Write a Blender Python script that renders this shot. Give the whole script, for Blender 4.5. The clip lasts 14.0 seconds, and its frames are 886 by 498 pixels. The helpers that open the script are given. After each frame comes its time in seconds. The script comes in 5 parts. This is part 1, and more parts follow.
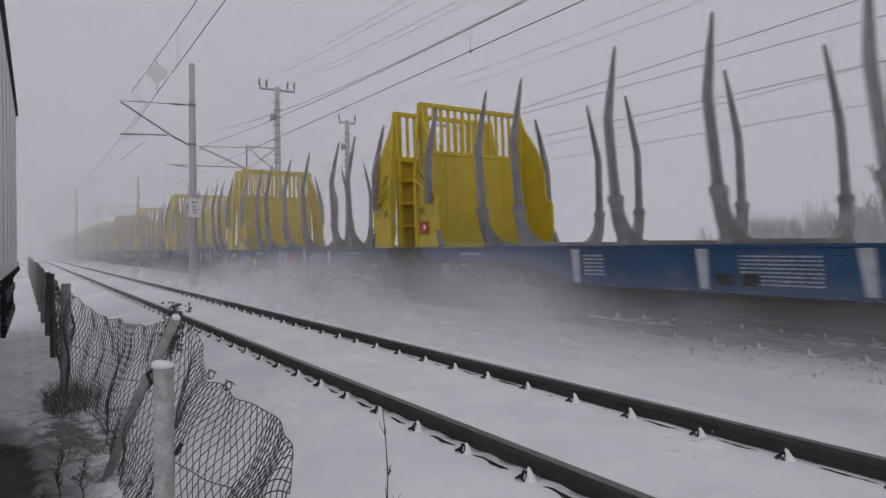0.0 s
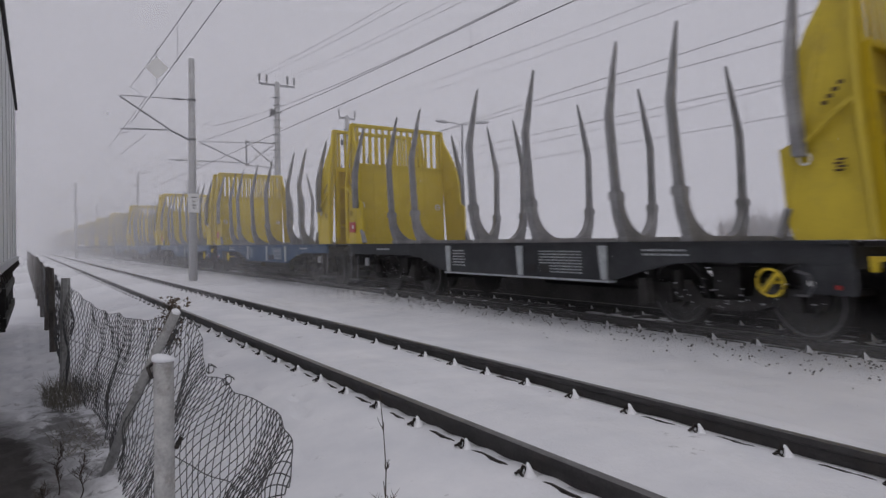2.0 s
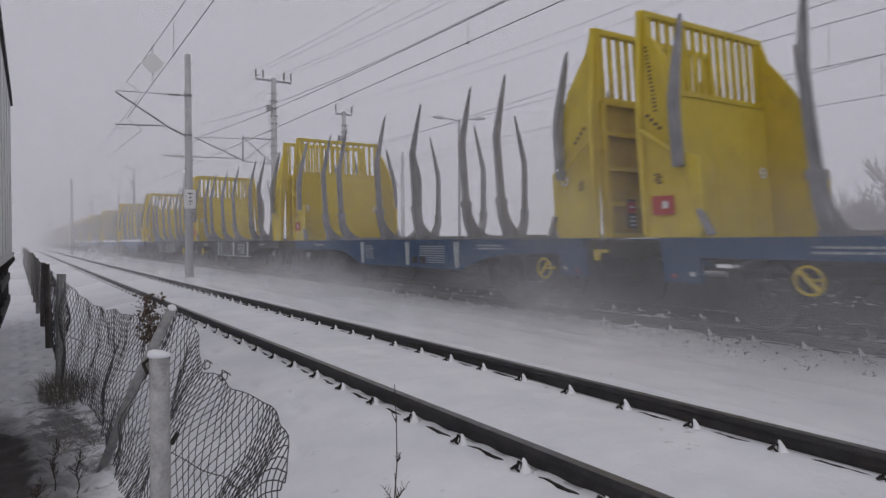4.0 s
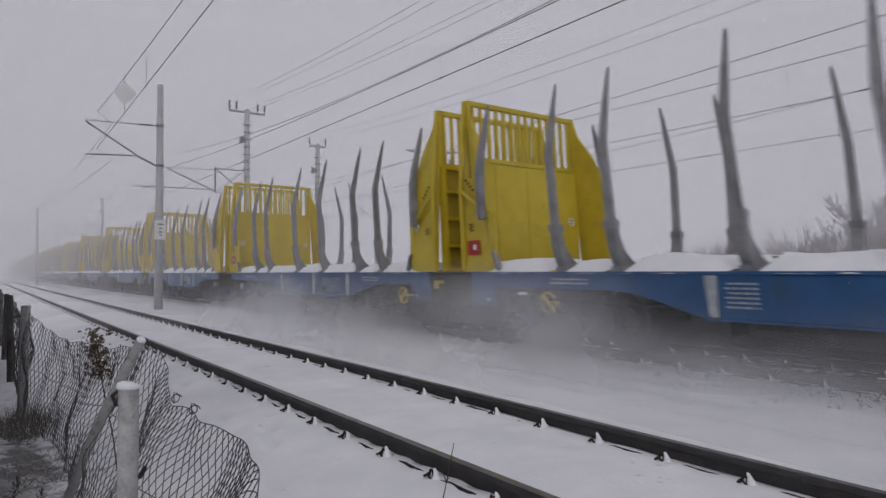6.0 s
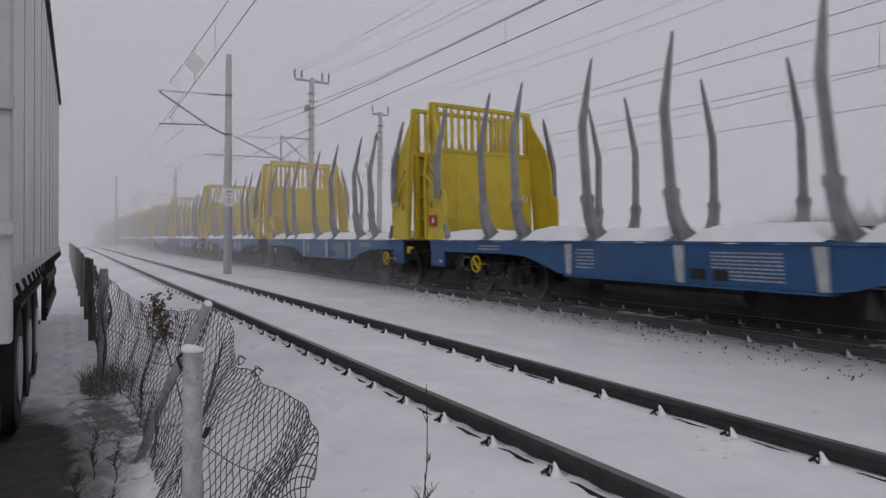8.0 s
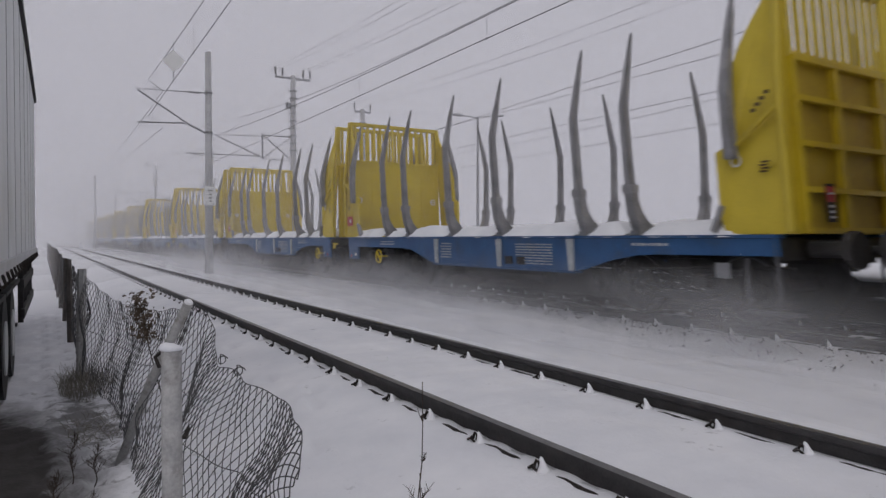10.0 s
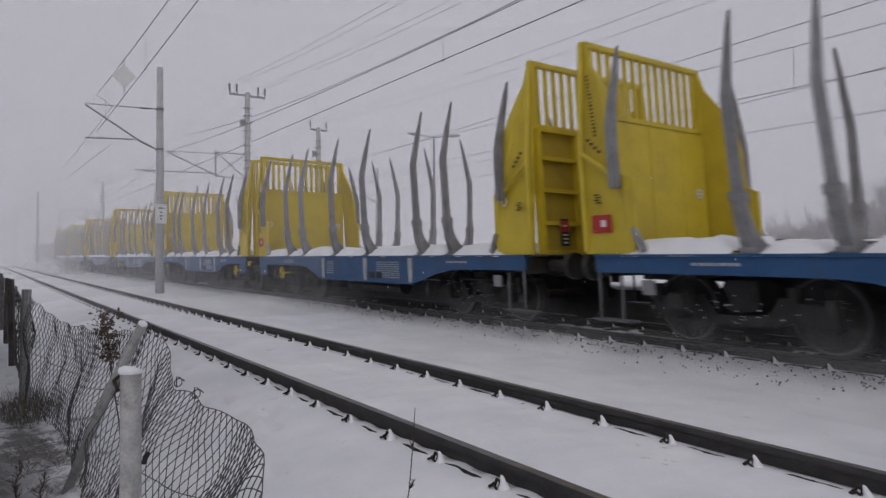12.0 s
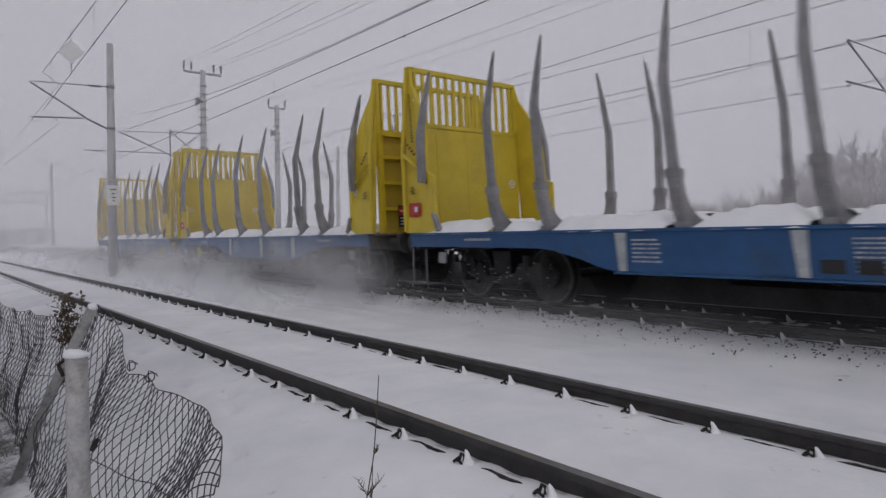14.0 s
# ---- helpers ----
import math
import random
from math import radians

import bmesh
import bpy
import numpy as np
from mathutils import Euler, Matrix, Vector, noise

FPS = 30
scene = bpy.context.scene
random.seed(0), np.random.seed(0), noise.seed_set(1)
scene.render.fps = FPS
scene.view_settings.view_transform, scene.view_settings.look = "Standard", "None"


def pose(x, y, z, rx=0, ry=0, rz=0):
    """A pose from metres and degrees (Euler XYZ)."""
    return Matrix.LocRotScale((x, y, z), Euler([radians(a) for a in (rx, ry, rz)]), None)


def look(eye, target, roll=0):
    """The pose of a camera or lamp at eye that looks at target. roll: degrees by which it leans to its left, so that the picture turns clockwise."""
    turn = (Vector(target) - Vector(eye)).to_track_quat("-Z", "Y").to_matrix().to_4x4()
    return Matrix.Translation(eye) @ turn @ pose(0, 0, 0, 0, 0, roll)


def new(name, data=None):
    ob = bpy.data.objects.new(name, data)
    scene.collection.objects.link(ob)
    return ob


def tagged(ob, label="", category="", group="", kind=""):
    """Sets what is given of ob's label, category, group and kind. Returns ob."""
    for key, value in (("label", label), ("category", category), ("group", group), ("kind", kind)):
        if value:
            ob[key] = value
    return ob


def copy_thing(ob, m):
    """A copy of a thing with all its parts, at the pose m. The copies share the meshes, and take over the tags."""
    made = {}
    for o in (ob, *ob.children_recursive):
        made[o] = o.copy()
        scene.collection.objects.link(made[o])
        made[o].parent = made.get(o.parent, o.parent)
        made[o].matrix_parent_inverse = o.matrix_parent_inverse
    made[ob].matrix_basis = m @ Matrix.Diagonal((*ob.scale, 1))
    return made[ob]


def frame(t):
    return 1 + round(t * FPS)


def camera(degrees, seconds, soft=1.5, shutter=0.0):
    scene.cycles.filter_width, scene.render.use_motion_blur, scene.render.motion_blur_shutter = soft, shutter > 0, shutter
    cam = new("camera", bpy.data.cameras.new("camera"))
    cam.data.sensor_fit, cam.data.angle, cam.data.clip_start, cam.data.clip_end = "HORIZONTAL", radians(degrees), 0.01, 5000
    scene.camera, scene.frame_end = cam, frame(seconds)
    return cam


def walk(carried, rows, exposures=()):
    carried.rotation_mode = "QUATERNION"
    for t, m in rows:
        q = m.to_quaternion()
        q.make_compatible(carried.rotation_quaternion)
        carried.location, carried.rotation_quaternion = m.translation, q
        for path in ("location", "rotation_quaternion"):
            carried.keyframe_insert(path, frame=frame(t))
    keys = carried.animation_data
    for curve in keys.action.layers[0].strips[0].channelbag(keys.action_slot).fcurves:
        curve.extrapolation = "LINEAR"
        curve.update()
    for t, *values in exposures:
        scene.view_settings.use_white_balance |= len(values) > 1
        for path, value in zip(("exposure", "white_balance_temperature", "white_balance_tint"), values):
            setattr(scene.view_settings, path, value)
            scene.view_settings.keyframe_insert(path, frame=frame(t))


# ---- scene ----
cam = camera(68.0, 14.0, soft=1.4, shutter=0.84)
# the small camera reads its picture out from top to bottom in about 25 ms, each line open for 2.5 ms
scene.cycles.rolling_shutter_type, scene.cycles.rolling_shutter_duration = "TOP", 0.1
PATH = [
    (0, (-2.429, -2.795, 1.149), (-1.35, -1.111, 1.147), -0.5),
    (0.5, (-2.424, -2.792, 1.145), (-1.342, -1.11, 1.136), -0.5),
    (1, (-2.426, -2.785, 1.145), (-1.335, -1.109, 1.136), -0.4),
    (1.5, (-2.428, -2.8, 1.148), (-1.346, -1.118, 1.136), -0.5),
    (2, (-2.431, -2.793, 1.145), (-1.351, -1.11, 1.131), -0.3),
    (2.5, (-2.432, -2.79, 1.143), (-1.356, -1.104, 1.12), -0.7),
    (3, (-2.437, -2.796, 1.147), (-1.365, -1.108, 1.127), -0.6),
    (5.3, (-2.418, -2.796, 1.13), (-1.278, -1.154, 1.087), -0.8),
    (5.5, (-2.431, -2.794, 1.128), (-1.282, -1.157, 1.099), -1.3),
    (5.8, (-2.436, -2.818, 1.145), (-1.269, -1.195, 1.155), -1.1),
    (6, (-2.447, -2.833, 1.141), (-1.293, -1.201, 1.215), 0.0),
    (6.2, (-2.443, -2.823, 1.152), (-1.351, -1.149, 1.235), 0.5),
    (6.5, (-2.461, -2.764, 1.123), (-1.383, -1.079, 1.139), 0.8),
    (7, (-2.448, -2.79, 1.139), (-1.422, -1.073, 1.141), 2.3),
    (7.5, (-2.44, -2.792, 1.139), (-1.469, -1.044, 1.111), 1.3),
    (8, (-2.414, -2.787, 1.141), (-1.415, -1.055, 1.117), 0.5),
    (10.5, (-2.396, -2.754, 1.126), (-1.326, -1.064, 1.092), -0.4),
    (11, (-2.405, -2.776, 1.127), (-1.249, -1.144, 1.116), -0.8),
    (11.5, (-2.43, -2.78, 1.131), (-1.248, -1.167, 1.147), -1.3),
    (12, (-2.436, -2.774, 1.137), (-1.283, -1.139, 1.161), -0.1),
    (12.5, (-2.469, -2.782, 1.14), (-1.368, -1.113, 1.171), -0.2),
    (13, (-2.474, -2.782, 1.141), (-1.396, -1.098, 1.176), -0.1),
    (13.5, (-2.42, -2.76, 1.128), (-1.314, -1.093, 1.158), 0.1),
    (14, (-2.405, -2.723, 1.117), (-1.16, -1.158, 1.076), -0.9),
]
walk(cam, [(t, look(eye, target, roll)) for t, eye, target, roll in PATH])

# ---- light: a snowy overcast sky and a very soft sun ----
SKY = (0.455, 0.447, 0.49)
world = bpy.data.worlds.new("overcast")
scene.world = world
world.use_nodes = True
wn = world.node_tree.nodes
wl = world.node_tree.links
sky_tex = wn.new("ShaderNodeTexSky")
sky_tex.sky_type = "NISHITA"
sky_tex.sun_disc = False
sky_tex.sun_elevation = radians(28)
sky_tex.sun_rotation = radians(150)
blue = wn.new("ShaderNodeBackground")
blue.inputs["Strength"].default_value = 0.05
wl.new(sky_tex.outputs[0], blue.inputs["Color"])
cloud = wn.new("ShaderNodeBackground")
cloud.inputs["Color"].default_value = (*SKY, 1)
cloud.inputs["Strength"].default_value = 1.0
mixw = wn.new("ShaderNodeMixShader")
mixw.inputs[0].default_value = 0.95
wl.new(blue.outputs[0], mixw.inputs[1])
wl.new(cloud.outputs[0], mixw.inputs[2])
wl.new(mixw.outputs[0], wn["World Output"].inputs["Surface"])
sun_data = bpy.data.lights.new("sun", "SUN")
sun_data.energy = 0.5
sun_data.angle = radians(50)
sun_data.color = (1.0, 0.97, 0.94)
sun = new("sun", sun_data)
sun.matrix_world = look((0, 0, 30), (18, 26, 0))
scene.cycles.transparent_max_bounces = 48


# ---- materials ----
def material(name):
    m = bpy.data.materials.new(name)
    m.use_nodes = True
    return m, m.node_tree.nodes, m.node_tree.links, m.node_tree.nodes["Principled BSDF"]


def surface(name, c1, c2, rough=0.6, metal=0.0, scale=6.0, fine=60.0, bump=0.15, dirt=None, dirt_amount=0.35, per_object=0.0):
    """Two tones mixed by noise at two scales, a fine bump and, where given, stains of a third tone."""
    m, n, l, b = material(name)
    tc = n.new("ShaderNodeTexCoord")
    n1 = n.new("ShaderNodeTexNoise")
    n1.inputs["Scale"].default_value = scale
    n1.inputs["Detail"].default_value = 6
    n2 = n.new("ShaderNodeTexNoise")
    n2.inputs["Scale"].default_value = fine
    n2.inputs["Detail"].default_value = 4
    for t in (n1, n2):
        l.new(tc.outputs["Object"], t.inputs["Vector"])
    ramp = n.new("ShaderNodeValToRGB")
    ramp.color_ramp.elements[0].position, ramp.color_ramp.elements[0].color = 0.35, (*c1, 1)
    ramp.color_ramp.elements[1].position, ramp.color_ramp.elements[1].color = 0.68, (*c2, 1)
    mixf = n.new("ShaderNodeMath")
    mixf.operation = "MULTIPLY_ADD"
    l.new(n2.outputs["Fac"], mixf.inputs[0])
    mixf.inputs[1].default_value = 0.4
    add = n.new("ShaderNodeMath")
    add.operation = "MULTIPLY"
    add.inputs[1].default_value = 0.6
    l.new(n1.outputs["Fac"], add.inputs[0])
    l.new(add.outputs[0], mixf.inputs[2])
    l.new(mixf.outputs[0], ramp.inputs[0])
    out = ramp.outputs[0]
    if dirt:
        n3 = n.new("ShaderNodeTexNoise")
        n3.inputs["Scale"].default_value = scale * 0.45
        n3.inputs["Detail"].default_value = 9
        n3.inputs["Roughness"].default_value = 0.7
        l.new(tc.outputs["Object"], n3.inputs["Vector"])
        mr = n.new("ShaderNodeMapRange")
        mr.inputs[1].default_value, mr.inputs[2].default_value = 0.52, 0.72
        mr.inputs[4].default_value = dirt_amount
        l.new(n3.outputs["Fac"], mr.inputs[0])
        mx = n.new("ShaderNodeMix")
        mx.data_type = "RGBA"
        l.new(mr.outputs[0], mx.inputs[0])
        l.new(out, mx.inputs[6])
        mx.inputs[7].default_value = (*dirt, 1)
        out = mx.outputs[2]
    if per_object:
        oi = n.new("ShaderNodeObjectInfo")
        hs = n.new("ShaderNodeHueSaturation")
        mr = n.new("ShaderNodeMapRange")
        mr.inputs[3].default_value, mr.inputs[4].default_value = 1 - per_object, 1 + per_object
        l.new(oi.outputs["Random"], mr.inputs[0])
        l.new(mr.outputs[0], hs.inputs["Value"])
        l.new(out, hs.inputs["Color"])
        out = hs.outputs[0]
    l.new(out, b.inputs["Base Color"])
    b.inputs["Roughness"].default_value = rough
    b.inputs["Metallic"].default_value = metal
    if bump:
        bp = n.new("ShaderNodeBump")
        bp.inputs["Strength"].default_value = bump
        bp.inputs["Distance"].default_value = 0.01
        l.new(n2.outputs["Fac"], bp.inputs["Height"])
        l.new(bp.outputs[0], b.inputs["Normal"])
    return m


def flat(name, c, rough=0.6):
    return surface(name, tuple(v * 0.9 for v in c), c, rough, 0, 5, 40, 0.05)


SNOW = surface("snow", (0.74, 0.75, 0.79), (0.86, 0.86, 0.88), 0.85, 0, 2.5, 35, 0.35)
RAIL = surface("rail_steel", (0.028, 0.027, 0.028), (0.06, 0.057, 0.057), 0.65, 0.2, 8, 70, 0.3, (0.075, 0.055, 0.045), 0.35)
RAILTOP = surface("rail_running_face", (0.12, 0.115, 0.115), (0.2, 0.195, 0.195), 0.4, 0.6, 8, 70, 0.1)
CLIP = surface("clip_iron", (0.015, 0.013, 0.012), (0.05, 0.04, 0.035), 0.8, 0.2, 20, 90, 0.3)
CONCRETE = surface("concrete", (0.33, 0.33, 0.34), (0.46, 0.46, 0.46), 0.85, 0, 5, 60, 0.3, (0.2, 0.2, 0.2), 0.35)
GALV = surface("galvanised_steel", (0.23, 0.235, 0.25), (0.38, 0.385, 0.4), 0.55, 0.4, 9, 70, 0.1, (0.14, 0.14, 0.14), 0.4)
MASTSTEEL = surface("mast_steel", (0.16, 0.165, 0.18), (0.27, 0.27, 0.28), 0.6, 0.3, 4, 50, 0.1)
ARM = surface("cantilever_steel", (0.09, 0.09, 0.10), (0.16, 0.16, 0.17), 0.6, 0.3, 6, 60, 0.05)
WIRE = surface("wire_copper", (0.07, 0.07, 0.075), (0.12, 0.12, 0.125), 0.6, 0.3, 6, 60, 0.0)
CERAMIC = surface("insulator_ceramic", (0.03, 0.03, 0.035), (0.07, 0.06, 0.06), 0.3, 0, 6, 60, 0.0)
STAKE = surface("stake_steel", (0.19, 0.188, 0.197), (0.34, 0.335, 0.34), 0.65, 0.15, 4, 45, 0.2, (0.12, 0.11, 0.105), 0.6, 0.12)
YELLOW = surface("yellow_paint", (0.53, 0.40, 0.03), (0.64, 0.49, 0.04), 0.5, 0, 3, 50, 0.06, (0.33, 0.24, 0.05), 0.55, 0.06)
YELLOW_OLD = surface("yellow_paint_worn", (0.52, 0.38, 0.012), (0.62, 0.46, 0.02), 0.55, 0, 3, 50, 0.06, (0.28, 0.17, 0.03), 0.6, 0.05)
YELLOW_DIRTY = surface("yellow_paint_stained", (0.36, 0.25, 0.03), (0.52, 0.38, 0.03), 0.65, 0, 2.2, 40, 0.1, (0.17, 0.1, 0.035), 0.8, 0.05)
BLUE = surface("blue_paint", (0.016, 0.068, 0.18), (0.026, 0.1, 0.245), 0.5, 0, 3, 50, 0.08, (0.045, 0.06, 0.085), 0.7, 0.06)
BLUE_GRIMY = surface("blue_paint_frosted", (0.016, 0.05, 0.115), (0.026, 0.078, 0.175), 0.6, 0, 3, 50, 0.1, (0.14, 0.16, 0.19), 0.6, 0.06)
DARK = surface("dark_grimy_paint", (0.012, 0.014, 0.018), (0.035, 0.037, 0.042), 0.65, 0, 3, 50, 0.1, (0.07, 0.07, 0.075), 0.5)
UNDER = surface("running_gear_grime", (0.018, 0.017, 0.017), (0.05, 0.048, 0.047), 0.8, 0.1, 6, 50, 0.3, (0.09, 0.085, 0.08), 0.4)
RIM = flat("worn_rim", (0.16, 0.16, 0.165))
WHEEL = surface("wheel_steel", (0.03, 0.03, 0.03), (0.08, 0.078, 0.075), 0.6, 0.4, 6, 50, 0.1)
STRIPE = surface("pale_paint", (0.3, 0.32, 0.34), (0.5, 0.52, 0.53), 0.7, 0, 7, 40, 0.1, (0.2, 0.24, 0.3), 0.6)
INK = flat("black_print", (0.02, 0.018, 0.02))
BROWNINK = flat("faded_brown_print", (0.09, 0.055, 0.02))
RED = surface("red_paint", (0.36, 0.022, 0.022), (0.46, 0.035, 0.033), 0.45, 0, 3, 50, 0.04, (0.25, 0.03, 0.03), 0.3)
WHITE = flat("white_print", (0.75, 0.75, 0.74))
BOXWHITE = surface("trailer_panel", (0.58, 0.6, 0.61), (0.68, 0.69, 0.7), 0.45, 0, 1.2, 40, 0.03, (0.33, 0.33, 0.32), 0.45)
ALU = surface("aluminium", (0.42, 0.43, 0.44), (0.56, 0.56, 0.57), 0.45, 0.3, 4, 50, 0.05, (0.3, 0.3, 0.3), 0.3)
RUBBER = surface("rubber", (0.012, 0.012, 0.012), (0.03, 0.03, 0.03), 0.85, 0, 8, 60, 0.2)
POSTWOOD = surface("old_post", (0.05, 0.045, 0.043), (0.13, 0.115, 0.105), 0.9, 0, 7, 60, 0.4, (0.2, 0.2, 0.2), 0.3, 0.25)
PIPE = surface("painted_pipe", (0.3, 0.3, 0.3), (0.5, 0.495, 0.485), 0.75, 0.1, 16, 90, 0.4, (0.12, 0.1, 0.085), 0.85)
MESHWIRE = surface("mesh_wire", (0.035, 0.035, 0.037), (0.12, 0.12, 0.125), 0.6, 0.3, 30, 200, 0.0)
TWIG = surface("twig", (0.03, 0.022, 0.018), (0.08, 0.06, 0.045), 0.9, 0, 12, 90, 0.0)
GRASS = surface("dry_grass", (0.14, 0.13, 0.11), (0.3, 0.28, 0.24), 0.9, 0, 12, 90, 0.0)
GRASSDARK = surface("dry_seed_head", (0.06, 0.045, 0.03), (0.15, 0.11, 0.08), 0.9, 0, 12, 90, 0.0)
BRUSH = surface("bare_brush", (0.07, 0.05, 0.045), (0.16, 0.115, 0.09), 0.9, 0, 1, 12, 0.0)
STONE = surface("ballast_stone", (0.05, 0.047, 0.045), (0.17, 0.16, 0.155), 0.9, 0, 12, 60, 0.3)
# bare ballast, with the shade under the train put into its colour
BALLAST_SHADED = surface("blown_bare_ballast", (0.022, 0.02, 0.02), (0.06, 0.057, 0.055), 0.95, 0, 3, 28, 0.9, (0.4, 0.4, 0.42), 0.25)
BACKING_DARK = surface("platform_face", (0.05, 0.048, 0.046), (0.11, 0.105, 0.1), 0.9, 0, 2, 30, 0.4)


def ground_material():
    """Trodden snow, with a bare dark patch beside the trailer and soil that shows through here and there."""
    m, n, l, b = material("ground_snow")
    tc = n.new("ShaderNodeTexCoord")
    pos = tc.outputs["Object"]

    def noise_tex(scale, detail=6, rough=0.6):
        t = n.new("ShaderNodeTexNoise")
        t.inputs["Scale"].default_value, t.inputs["Detail"].default_value, t.inputs["Roughness"].default_value = scale, detail, rough
        l.new(pos, t.inputs["Vector"])
        return t.outputs["Fac"]

    def math_node(op, a, c, clamp=False):
        t = n.new("ShaderNodeMath")
        t.operation, t.use_clamp = op, clamp
        for k, v in ((0, a), (1, c)):
            if isinstance(v, (int, float)):
                t.inputs[k].default_value = v
            else:
                l.new(v, t.inputs[k])
        return t.outputs[0]

    sep = n.new("ShaderNodeSeparateXYZ")
    l.new(pos, sep.inputs[0])
    ramp = n.new("ShaderNodeValToRGB")
    ramp.color_ramp.elements[0].position, ramp.color_ramp.elements[0].color = 0.3, (0.70, 0.71, 0.75, 1)
    ramp.color_ramp.elements[1].position, ramp.color_ramp.elements[1].color = 0.7, (0.84, 0.84, 0.865, 1)
    l.new(noise_tex(1.3), ramp.inputs[0])
    # the bare patch: an oval with a ragged edge
    px = math_node("DIVIDE", math_node("ADD", sep.outputs[0], 3.35), 1.25)
    py = math_node("DIVIDE", math_node("SUBTRACT", sep.outputs[1], 2.2), 2.9)
    d = math_node("ADD", math_node("MULTIPLY", px, px), math_node("MULTIPLY", py, py))
    d = math_node("ADD", d, math_node("MULTIPLY", noise_tex(2.2, 9, 0.7), 1.1))
    patch = n.new("ShaderNodeMapRange")
    patch.inputs[1].default_value, patch.inputs[2].default_value = 1.85, 1.2
    l.new(d, patch.inputs[0])
    # thin places along the fence foot
    fx = math_node("ABSOLUTE", math_node("ADD", sep.outputs[0], 2.1), 0)
    fy = math_node("DIVIDE", math_node("ABSOLUTE", math_node("SUBTRACT", sep.outputs[1], 3.6), 0), 3.4)
    edge = math_node("MULTIPLY", math_node("SUBTRACT", 1.0, math_node("DIVIDE", fx, 0.75), True), math_node("SUBTRACT", 1.0, fy, True))
    thin = n.new("ShaderNodeMapRange")
    thin.inputs[1].default_value, thin.inputs[2].default_value = 0.63, 0.78
    l.new(math_node("ADD", noise_tex(4.5, 9, 0.7), math_node("MULTIPLY", edge, 0.32)), thin.inputs[0])
    bare = math_node("MAXIMUM", patch.outputs[0], math_node("MULTIPLY", thin.outputs[0], 0.8), True)
    soil = n.new("ShaderNodeValToRGB")
    soil.color_ramp.elements[0].color, soil.color_ramp.elements[1].color = (0.025, 0.023, 0.022, 1), (0.075, 0.068, 0.064, 1)
    l.new(noise_tex(9), soil.inputs[0])
    mx = n.new("ShaderNodeMix")
    mx.data_type = "RGBA"
    l.new(bare, mx.inputs[0])
    l.new(ramp.outputs[0], mx.inputs[6])
    l.new(soil.outputs[0], mx.inputs[7])
    l.new(mx.outputs[2], b.inputs["Base Color"])
    b.inputs["Roughness"].default_value = 0.85
    bp = n.new("ShaderNodeBump")
    bp.inputs["Strength"].default_value, bp.inputs["Distance"].default_value = 0.4, 0.02
    l.new(noise_tex(22), bp.inputs["Height"])
    l.new(bp.outputs[0], b.inputs["Normal"])
    return m


def veil(name, density, noisy, top_fade, scale=1.0):
    """Airborne snow, and distance haze put on shells: white, mostly see-through, thinning upwards (object z from 0 to
    top_fade) and, where noisy, broken up by noise.
    """
    m, n, l, b = material(name)
    n.remove(b)
    tc = n.new("ShaderNodeTexCoord")
    sep = n.new("ShaderNodeSeparateXYZ")
    l.new(tc.outputs["Object"], sep.inputs[0])
    fade = n.new("ShaderNodeMapRange")
    fade.interpolation_type = "SMOOTHSTEP"
    fade.inputs[1].default_value, fade.inputs[2].default_value = top_fade * (0.25 if noisy else 0.05), top_fade
    fade.inputs[3].default_value, fade.inputs[4].default_value = density, 0.0
    l.new(sep.outputs[2], fade.inputs[0])
    fac = fade.outputs[0]
    if noisy:
        t = n.new("ShaderNodeTexNoise")
        t.inputs["Scale"].default_value, t.inputs["Detail"].default_value = scale, 5
        mp = n.new("ShaderNodeMapping")
        mp.inputs["Scale"].default_value = (1, 0.45, 1)
        l.new(tc.outputs["Object"], mp.inputs[0])
        l.new(mp.outputs[0], t.inputs["Vector"])
        mr = n.new("ShaderNodeMapRange")
        mr.interpolation_type = "SMOOTHSTEP"
        mr.inputs[1].default_value, mr.inputs[2].default_value = 0.3, 0.62
        l.new(t.outputs["Fac"], mr.inputs[0])
        mu = n.new("ShaderNodeMath")
        mu.operation = "MULTIPLY"
        l.new(fac, mu.inputs[0])
        l.new(mr.outputs[0], mu.inputs[1])
        fac = mu.outputs[0]
        # thin out towards both ends of the piece
        ends = n.new("ShaderNodeMapRange")
        ends.interpolation_type = "SMOOTHSTEP"
        ends.inputs[1].default_value, ends.inputs[2].default_value = 8.5, 5.0
        ab = n.new("ShaderNodeMath")
        ab.operation = "ABSOLUTE"
        l.new(sep.outputs[1], ab.inputs[0])
        l.new(ab.outputs[0], ends.inputs[0])
        mu2 = n.new("ShaderNodeMath")
        mu2.operation = "MULTIPLY"
        l.new(fac, mu2.inputs[0])
        l.new(ends.outputs[0], mu2.inputs[1])
        fac = mu2.outputs[0]
    clear = n.new("ShaderNodeBsdfTransparent")
    dif = n.new("ShaderNodeBsdfDiffuse")
    dif.inputs["Color"].default_value = (0.95, 0.95, 0.97, 1)
    tra = n.new("ShaderNodeBsdfTranslucent")
    tra.inputs["Color"].default_value = (0.95, 0.95, 0.97, 1)
    half = n.new("ShaderNodeMixShader")
    l.new(dif.outputs[0], half.inputs[1])
    l.new(tra.outputs[0], half.inputs[2])
    mix = n.new("ShaderNodeMixShader")
    l.new(fac, mix.inputs[0])
    l.new(clear.outputs[0], mix.inputs[1])
    l.new(half.outputs[0], mix.inputs[2])
    l.new(mix.outputs[0], n["Material Output"].inputs["Surface"])
    return m


